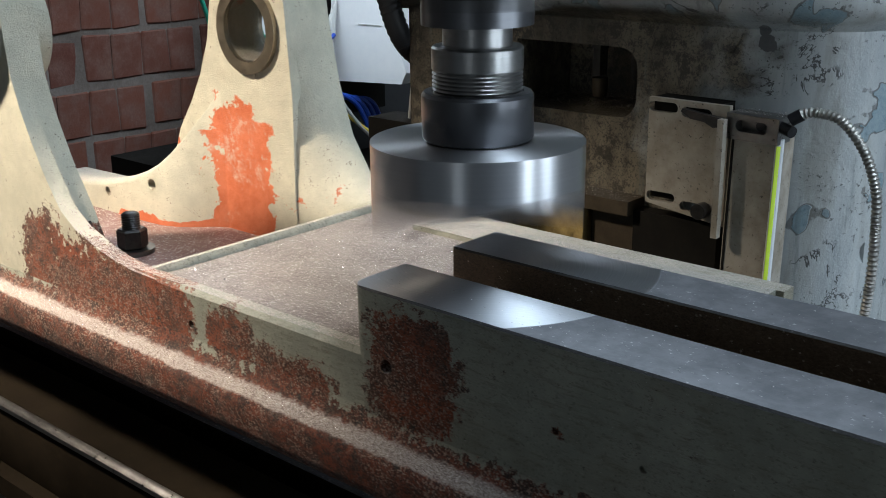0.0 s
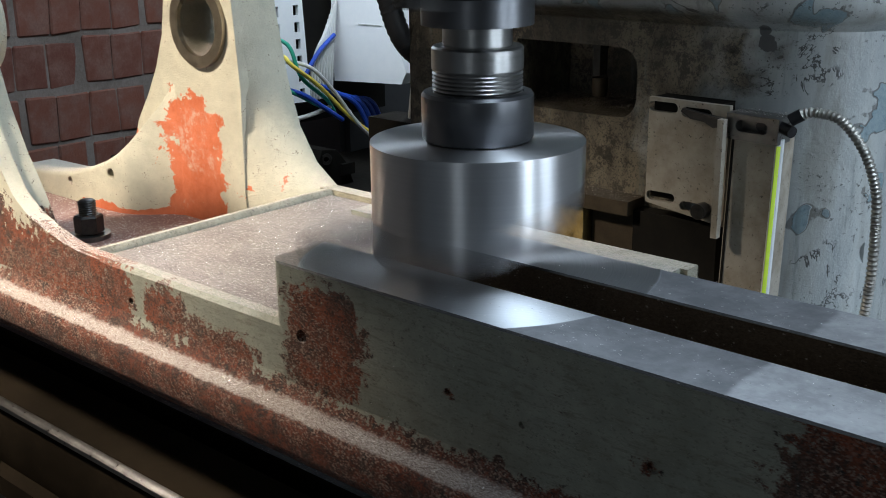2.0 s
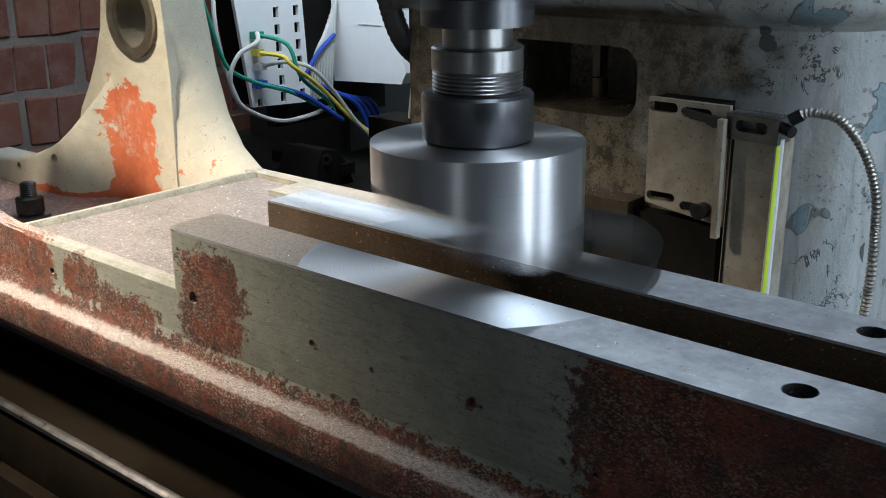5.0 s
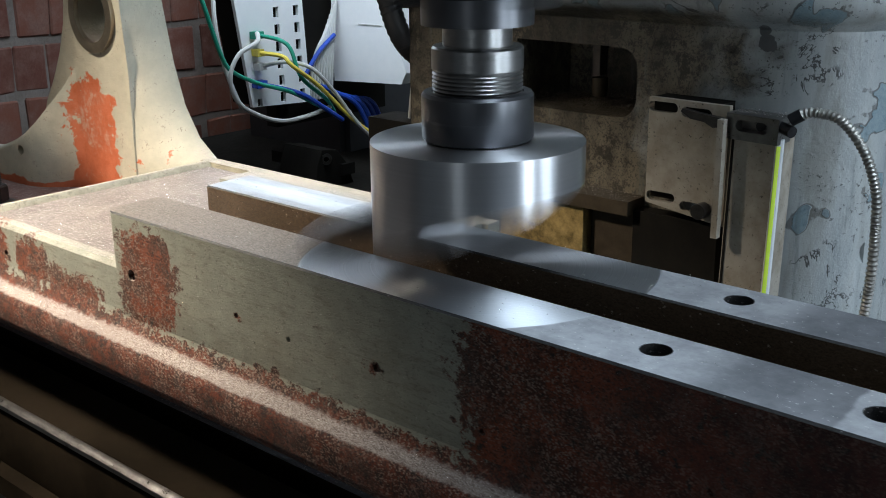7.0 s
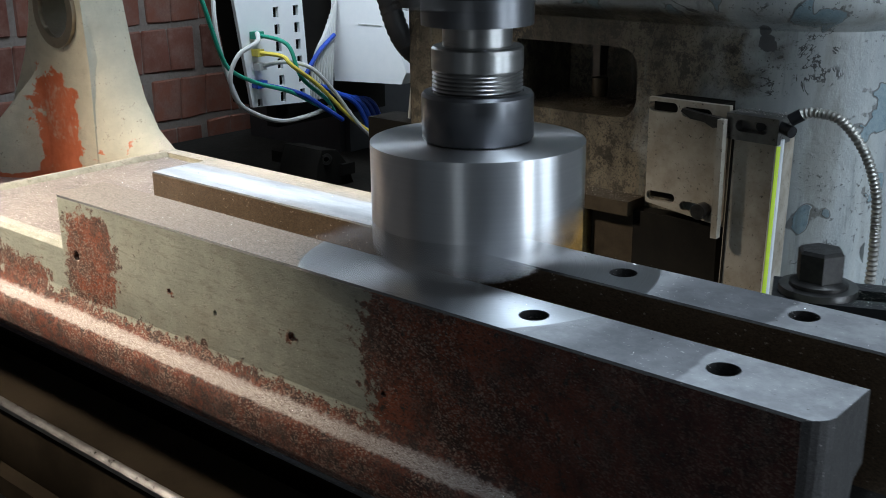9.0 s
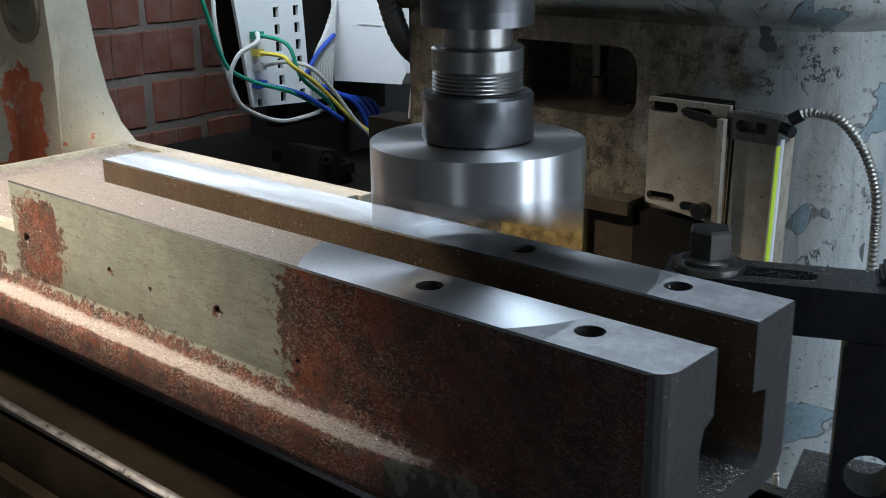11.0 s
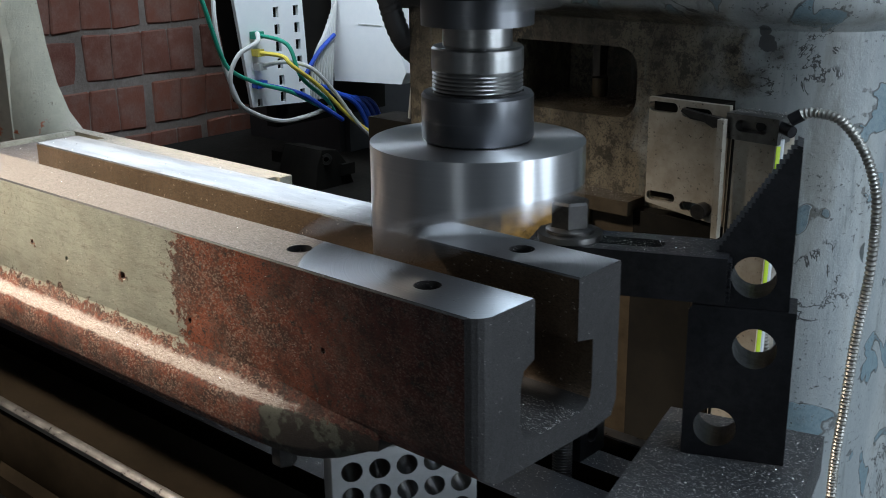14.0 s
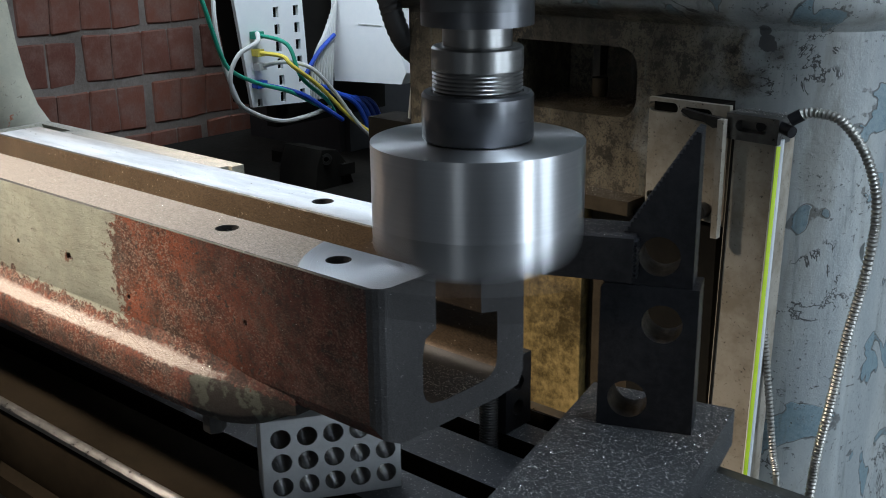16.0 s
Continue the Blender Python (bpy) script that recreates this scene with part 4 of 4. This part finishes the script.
def setup_block():
    """A drilled setup block, 76 x 51 x 25, five by three holes."""
    ob = root("setup_block", mm(40, 350, -310), "ground steel setup block drilled with three rows of holes", "setup block")
    turn = Matrix.Translation(mm(21.5, 336, -299.8) - Vector((0, 0, 0.0103))) @ Matrix.Rotation(radians(56.85), 4, "Z")
    bm = bmesh.new()
    p = 14.3
    w, h = 5.33 * p / 1000, 3.5 * p / 1000
    bmesh.ops.create_cube(bm, size=1, matrix=Matrix.Translation(((w / 2 - 0.0105), 0.0127, h / 2)) @ Matrix.Diagonal((w, 0.0254, h, 1)))
    bmesh.ops.transform(bm, matrix=turn, verts=bm.verts)
    block = part("block", rounded(bm, 0.6, 2), [BLOCK_STEEL, BLACK_STEEL], ob)
    cuts = []
    for c in range(5):
        for r in range(3):
            b = bmesh.new()
            bmesh.ops.create_cone(b, cap_ends=True, segments=28, radius1=0.0056, radius2=0.0056, depth=0.06)
            bmesh.ops.transform(b, matrix=turn @ Matrix.Translation((c * p / 1000, 0.0127, 0.0103 + r * p / 1000)) @ Matrix.Rotation(radians(90), 4, "X"), verts=b.verts)
            cuts.append(b)
    carve(block, cuts)
    back = turn.inverted()
    for f in block.data.polygons:  # the holes' walls take blackened steel, which paints in their shade
        c = back @ (f.center + mm(40, 350, -310))
        if 0.002 < c.y < 0.0234 and -0.0095 < c.x < w - 0.0115 and 0.001 < c.z < h - 0.001:
            f.material_index = 1
    CARRIED.append(ob)


mill_table()
casting()
stud_nut(-627, 391, -221.8, -194, "black hex nut on a stud with a wide washer", 8.8, 17)
stud_nut(60.5, 466, -170.3, -150, "black flange nut on a stud holding the strap clamp", 9.4, 20.5, 17.5)
clamp_arm()
step_block(122.6, 486.5, 23, 54, 24, -286.4, -200, -113)
base_plate()
setup_block()
spacer_plate()

# ---- cutter ----


def fly_cutter():
    ob = root("fly_cutter", mm(AXIS_X, AXIS_Y, -153.6), "bright steel fly cutter spinning in a collet chuck", "cutting tool")
    x, y = AXIS_X, AXIS_Y
    body = part("cutter_body", rounded(lathe(x, y, [(47, -150), (47, -97)], 96), 1.2, 3), TURNED, ob)
    slant = box(x - 80, x + 80, y - 80, y + 80, -220, -130)
    tilt = Matrix.Translation(mm(x, y, -131)) @ Matrix.Rotation(radians(20), 4, "Y") @ Matrix.Translation(-mm(x, y, -130))
    bmesh.ops.transform(slant, matrix=tilt, verts=slant.verts)
    carve(body, [slant])
    body.data.set_sharp_from_angle(angle=radians(35))
    bit = rounded(box(x + 2, x + 82, y - 10, y + 8, -134, -121), 0.5, 1)
    lean = Matrix.Translation(mm(x, y, -127)) @ Matrix.Rotation(radians(16), 4, "Y") @ Matrix.Translation(-mm(x, y, -130))
    bmesh.ops.transform(bit, matrix=lean, verts=bit.verts)
    part("tool_bit", bit, BLACK_STEEL, ob)
    part("clamp_screw", rod((x + 30, y + 14, -146), (x + 28, y + 14, -130), 4, 16), BLACK_OXIDE, ob)
    nut = lathe(x, y, [(20, -96.8), (23.4, -96.4), (24.3, -95), (24.3, -77.2), (23.3, -75.8), (19.9, -75.6), (19.7, -77)], 72)
    part("collet_nut", nut, CHUCK_STEEL, ob)
    rings = [(18, -78)]
    for k in range(6):
        rings += [(19.6, -76.4 + k * 1.7), (18.9, -75.6 + k * 1.7)]
    rings += [(19.7, -66), (19.7, -57.3), (18.9, -56.4), (15, -56.2)]
    part("chuck_body", lathe(x, y, rings, 72), WORN_STEEL, ob)
    part("arbor", lathe(x, y, [(14.9, -57), (14.9, -44)], 56), WORN_STEEL, ob)
    part("arbor_flange", rounded(lathe(x, y, [(24, -47.5), (24, -36)], 72), 0.8, 2), CHUCK_STEEL, ob)
    for s in (-1, 1):
        part("drive_dog", rounded(box(x + s * 22 - 13, x + s * 22 + 13, y - 8, y + 8, -40, -24), 1, 2), BLACK_STEEL, ob)
    part("spindle_nose", lathe(x, y, [(26, -36), (30, -30), (30, 40)], 64), BLACK_STEEL, ob)
    return ob


CUTTER = fly_cutter()


def wiring():
    duct = root("slotted_duct", mm(-1000, 830, -231), "white slotted plastic wiring duct", "cable duct")
    shape = [(776, -60), (880, -64), (889, -226), (799, -221)]
    ob = part("duct", rounded(along_x(shape, -1005, -1000), 1, 1), WHITE_PLASTIC, duct)
    cuts = []
    for k in range(8):
        z = -76 - k * 19.8
        for c in (841, 871.5):
            y = c - (z + 115) * 0.05
            cuts.append(box(-1050, -990, y - 4, y + 4, z - 6, z + 6))
    for z in (-197, -216.8):
        cuts.append(box(-1050, -990, 807, 813.5, z - 4.5, z + 4.5))
    carve(ob, cuts)
    # black sheet that gives the duct's slots their shade
    part("backing", along_x([(778, -62), (878, -66), (886, -223), (802, -219)], -1040, -1007), SHADE_BLACK, duct)
    # dark panel added for the unlit gap between duct and switch box
    part("shade_board", box(-1060, -1041, 868, 1060, -260, 150), SHADE_BLACK, duct)
    cab = root("switch_box", mm(-960, 980, -210), "pale grey plastic electrical box", "electrical box")
    part("case", rounded(along_y([(-1022, -210), (-905, -204), (-897, -190), (-903, -170), (-935, -95), (-940, 100), (-1024, 100)], 950, 1040), 3, 3), WHITE_PLASTIC, cab)
    part("seam", box(-975, -935, 949.2, 950.4, -137, -136), GREY_WIRE, cab)

    def wire(points, r, m, label, plug=0):
        ob = tagged(part("cable", tube(points, r, 8), m), label, "cable", "loose wiring")
        if plug:
            x, y, z = points[0]
            part("plug", rounded(box(x - 7, x + 4, y - plug * 0.6, y + plug * 0.6, z - 4, z + 4), 2.2, 3), m, ob)

    wire([(-950, 690, -60), (-950, 703, -95), (-950, 721, -149), (-950, 735, -168), (-950, 770, -185), (-950, 815, -200), (-948, 862, -225)], 2.4, GREEN_WIRE, "green insulated wire hanging from above")
    wire([(-992, 806, -138), (-960, 822, -148), (-948, 830, -185), (-945, 865, -215), (-945, 880, -238)], 2.4, GREEN_WIRE, "green insulated wire out of the duct", 10)
    wire([(-992, 806, -158), (-958, 812, -160), (-945, 815, -170), (-940, 850, -197), (-930, 885, -235), (-915, 915, -265), (-890, 960, -320)], 2.5, YELLOW_WIRE, "yellow insulated wire out of the duct", 8)
    wire([(-992, 806, -194), (-958, 815, -198), (-945, 830, -205), (-940, 855, -222), (-935, 880, -240)], 2.8, BLUE_WIRE, "blue insulated wire out of the duct", 12)
    wire([(-985, 800, -135), (-950, 770, -140), (-945, 740, -150), (-945, 727, -175), (-945, 740, -205), (-945, 787, -228), (-945, 830, -230), (-945, 870, -224)], 2.6, GREY_WIRE, "pale grey cable in a loose loop")
    wire([(-1000, 755, -60), (-985, 742, -120), (-985, 752, -170), (-985, 770, -215)], 2.6, GREY_WIRE, "pale grey cable behind the duct")
    wire([(-992, 808, -174), (-965, 822, -168), (-942, 840, -175), (-935, 868, -205), (-925, 895, -245), (-905, 935, -290)], 2.4, GREY_WIRE, "pale grey cable beside the yellow wire", 9)
    for k in range(8):
        wire([(-1010, 925 + 3 * k, -150 + 6 * k), (-1005, 905 + 4 * k, -170), (-1003, 893 + 5 * k, -200), (-1006, 893 + 5 * k, -226)], 2.2, GREY_WIRE, "pale grey cable in a bundle")
    for k in range(4):
        wire([(-1006, 900 + 8 * k, -205 - 5 * k), (-1000, 925 + 9 * k, -218 - 4 * k), (-992, 960 + 9 * k, -240), (-990, 985 + 8 * k, -290)], 3.2, BLUE_WIRE, "blue cable hanging behind the switch box")
    wire([(-1000, 880, -195), (-1000, 905, -168), (-1003, 935, -150)], 2.8, BLUE_WIRE, "blue cable across the grey bundle")


wiring()


def clutter():
    # made-up block that blackens the background beside the wiring
    ob = root("shade_block", mm(-1180, 1250, -1210), "tall black block added for the dark background", "cabinet")
    part("block_body", rounded(box(-1260, -1070, 1000, 1700, -1210, 500), 4, 2), RUBBER, ob)
    part("block_front", rounded(box(-1069.5, -1060, 1010, 1690, -1150, 480), 2, 2), RUBBER, ob)
    # bench and vice take the shade colour, as they stand in the dark
    bench = root("workbench", mm(-960, 980, -1210), "workbench behind the machine, its shadow put into the colour", "bench")
    part("top", rounded(box(-1300, -760, 790, 1200, -345, -318), 3, 2), SHADE_BLACK, bench)
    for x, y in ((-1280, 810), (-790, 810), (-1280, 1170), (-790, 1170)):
        part("leg", box(x - 20, x + 20, y - 20, y + 20, -1210, -345), SHADE_BLACK, bench)
    vice = root("small_vice", mm(-950, 860, -318), "small vice with a bright screw end, its shade put into the colour", "vice")
    part("jaw", rounded(along_x([(832, -317.8), (893, -317.8), (886, -296), (868, -274), (845, -271), (836, -290)], -1000, -935), 6, 3), SHADE_BLACK, vice)
    part("slide", rounded(box(-1060, -930, 872, 892, -306, -292), 4, 3), SHADE_BLACK, vice)
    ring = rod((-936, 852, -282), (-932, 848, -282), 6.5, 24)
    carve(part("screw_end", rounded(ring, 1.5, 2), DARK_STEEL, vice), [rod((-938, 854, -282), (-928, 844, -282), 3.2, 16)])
    # bracket blackened too, against the lamp added near it
    blk = root("stop_bracket", mm(-640, 668, -215), "iron bracket at the column's side, its shade put into the colour", "bracket")
    part("bracket", rounded(box(-664, -609.5, 655, 690, -215, -172), 2, 2), SHADE_BLACK, blk)
    part("pin", rod((-628, 668, -171), (-620, 664, -140), 1.3, 8), GREY_WIRE, blk)
    tagged(part("hose", tube([(-627, 640, -20), (-623, 640, -64), (-619, 642, -84), (-617, 650, -102), (-621, 672, -118), (-640, 725, -135)], 8.5, 14, 0.8, 5), RUBBER), "thick black rubber hose curving behind the spindle", "hose")


clutter()

# ---- west wall: each brick on its own ----


def bricks():
    """Scored hollow bricks: four ribs to a brick, in running bond, with wide ragged joints."""
    me = {}
    for kind in range(4):
        bm = bmesh.new()
        cut = ((0, 49, 97, 146, 194), (0, 47, 99, 145, 195), (0, 52, 96, 148, 193), (0, 46, 95, 143, 190))[kind]
        for a, b in zip(cut, cut[1:]):
            bmesh.ops.create_cube(bm, size=1, matrix=Matrix.Translation((0.006, (a + b) / 2000, 0.0315)) @ Matrix.Diagonal((0.018, (b - a - 1.2) / 1000, 0.064, 1)))
        bmesh.ops.bevel(bm, geom=list(bm.edges), offset=0.0022, segments=1, affect="EDGES")
        for v in bm.verts:
            v.co += 0.0035 * Vector(noise.noise_vector(v.co * 45 + Vector((kind * 7, 0, 0))))
        me[kind] = bpy.data.meshes.new("brick")
        bm.to_mesh(me[kind])
        bm.free()
        me[kind].materials.append(CLAY)
    rnd = random.Random(4)
    for row in range(12):
        z = EYE_Z - 0.167 + 0.0055 + (row - 7) * 0.0742
        y = 0.327 if row % 2 else 0.219
        while y < 1.55:
            ob = new("brick", me[rnd.randrange(4)])
            ob.parent = WEST
            ob.location = (-1.4325 + rnd.uniform(0, 0.002), y + 0.005, z + rnd.uniform(-0.002, 0.002))
            ob.rotation_euler = (rnd.uniform(-0.012, 0.012), 0, rnd.uniform(-0.01, 0.01))
            y += 0.204


bricks()

# ---- chips: bright swarf that lies on everything under the cutter ----


def chips(label, place, count, low, high, seed, material=CHIP):
    """count flakes; place(random) gives a spot in millimetres."""
    rnd, verts, faces = random.Random(seed), [], []
    for _ in range(count):
        p = mm(*place(rnd))
        a, s = rnd.uniform(0, 6.28), rnd.uniform(low, high) * (1 if rnd.random() < 0.93 else 1.8) / 1000
        u = Vector((math.cos(a), math.sin(a), rnd.uniform(-0.6, 0.6))) * s
        v = Vector((-math.sin(a), math.cos(a), rnd.uniform(-0.6, 0.6))) * s * rnd.uniform(0.3, 0.9)
        k = len(verts)
        verts += [p - u, p + v, p + u * 0.9, p - v * 0.4 + Vector((0, 0, s * 0.5))]
        faces += [(k, k + 1, k + 3), (k + 1, k + 2, k + 3), (k + 2, k, k + 3)]
    me = bpy.data.meshes.new("metal_chips")
    me.from_pydata([tuple(v) for v in verts], [], faces)
    me.materials.append(material)
    ob = tagged(new("metal_chips", me), label, "chips", kind="stuff")
    CARRIED.append(ob)


def in_box(x0, x1, y0, y1, z, slope=0.0):
    return lambda r: (r.uniform(x0, x1), r.uniform(y0, y1), z + slope)


chips("fine bright iron chips strewn over the pan", in_box(-485, -324, 316, 492, -187.6), 10000, 0.14, 0.36, 1)
chips("fine iron chips on the lower pan floor", lambda r: (-490 - 150 * r.random() ** 1.5, r.uniform(328, 468), -221.8), 3500, 0.14, 0.34, 2)
chips("fine iron chips along the flange", lambda r: (r.uniform(-700, 16), 301 - 5.5 * r.random(), -219.0 - 4.6 * r.random()), 9000, 0.14, 0.38, 3)
chips("bright chips in the channel of the bed", lambda r: (130.5 - 120 * r.random() ** 1.6, r.uniform(335, 381), -218.2), 6000, 0.12, 0.34, 4)
chips("bright chips on the thick plate", lambda r: (lambda a, b: (175 - a * 0.97 + b * 0.241, 555 - a * 0.241 - b * 0.97, -286.4))(r.uniform(1, 86), r.uniform(1, 220)), 7000, 0.16, 0.5, 5)
chips("bright chips on the strap clamp", lambda r: (lambda a, b: (64 + a * 0.92 - b * 0.39, 468 + a * 0.39 + b * 0.92, -170.2))(r.uniform(-10, 79), r.uniform(-16, 16)), 1500, 0.12, 0.3, 6)
chips("fine chips on the table beside the clamp", lambda r: (r.uniform(20, 330), r.choice((r.uniform(424, 459), r.uniform(369, 404), r.uniform(479, 497))), -309.8), 5000, 0.14, 0.34, 9)
chips("stray chips on the rail tops", lambda r: (r.uniform(-320, 128), r.choice((r.uniform(310, 337), r.uniform(375, 406))), -153.5), 1500, 0.12, 0.34, 7)

chips("chips heaped in the column's recess, darkened for its shade", lambda r: (r.uniform(-498, -408), 652 + 60 * r.random(), -138.7 + 5 * r.random() ** 3), 1200, 0.3, 1.1, 8, RECESS_CHIP)
CARRIED.pop()
chips("fine iron dust clinging to the front of the bed", lambda r: (r.uniform(-312, 118), 303.8, -156 - 58 * r.random()), 2200, 0.08, 0.2, 12)
chips("bright chips lying on the end cap", in_box(-309, -273, 619, 635, -122.9), 160, 0.25, 0.6, 10)
CARRIED.pop()
chips("dusty chips lying along the ledge", in_box(-498, -388, 629, 654, -195.7), 900, 0.2, 0.5, 11)
CARRIED.pop()

# ---- movement ----
TRAVEL = [(0, 0), (2, 53.8), (4, 108.1), (6.5, 175.9), (9, 244.3), (11.5, 313.3), (14, 382.0), (16, 436.8)]
# the bit's bearing, degrees counter-clockwise from the near side, at each half second
BEARING = [(0, 192), (0.5, 78), (1, 325), (1.5, 150), (2, 288), (2.5, 200), (3, 85), (3.5, 54), (4, 252), (6.5, 205), (7, 248), (7.5, 262),
           (8, 230), (8.5, 72), (9, 315), (11.5, 138), (12, 28), (12.5, 76), (13, 45), (13.5, 55), (14, 236), (14.5, 76), (15, 312), (15.5, 128), (16, 345)]

SWAY = [(0, 6.4), (6, 6.2), (9, 6.0), (12, 5.4), (14, 4.2), (15, 2.4), (16, 0)]


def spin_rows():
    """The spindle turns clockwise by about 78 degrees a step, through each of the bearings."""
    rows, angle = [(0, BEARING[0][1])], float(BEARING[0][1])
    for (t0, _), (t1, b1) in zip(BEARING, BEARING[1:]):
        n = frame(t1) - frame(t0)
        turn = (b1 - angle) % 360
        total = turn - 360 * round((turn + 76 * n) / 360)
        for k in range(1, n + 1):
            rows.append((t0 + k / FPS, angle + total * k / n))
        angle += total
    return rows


def motions():
    for ob in CARRIED:
        start = ob.matrix_basis.copy()
        walk(ob, [(t, Matrix.Translation((-s / 1000, 0, 0)) @ start) for t, s in TRAVEL])
    start = HANGING.matrix_basis.copy()
    walk(HANGING, [(t, start @ Matrix.Rotation(radians(-a), 4, "Y")) for t, a in SWAY])
    start = CUTTER.matrix_basis.copy()
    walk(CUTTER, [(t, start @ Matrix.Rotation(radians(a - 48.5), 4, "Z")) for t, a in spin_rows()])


motions()
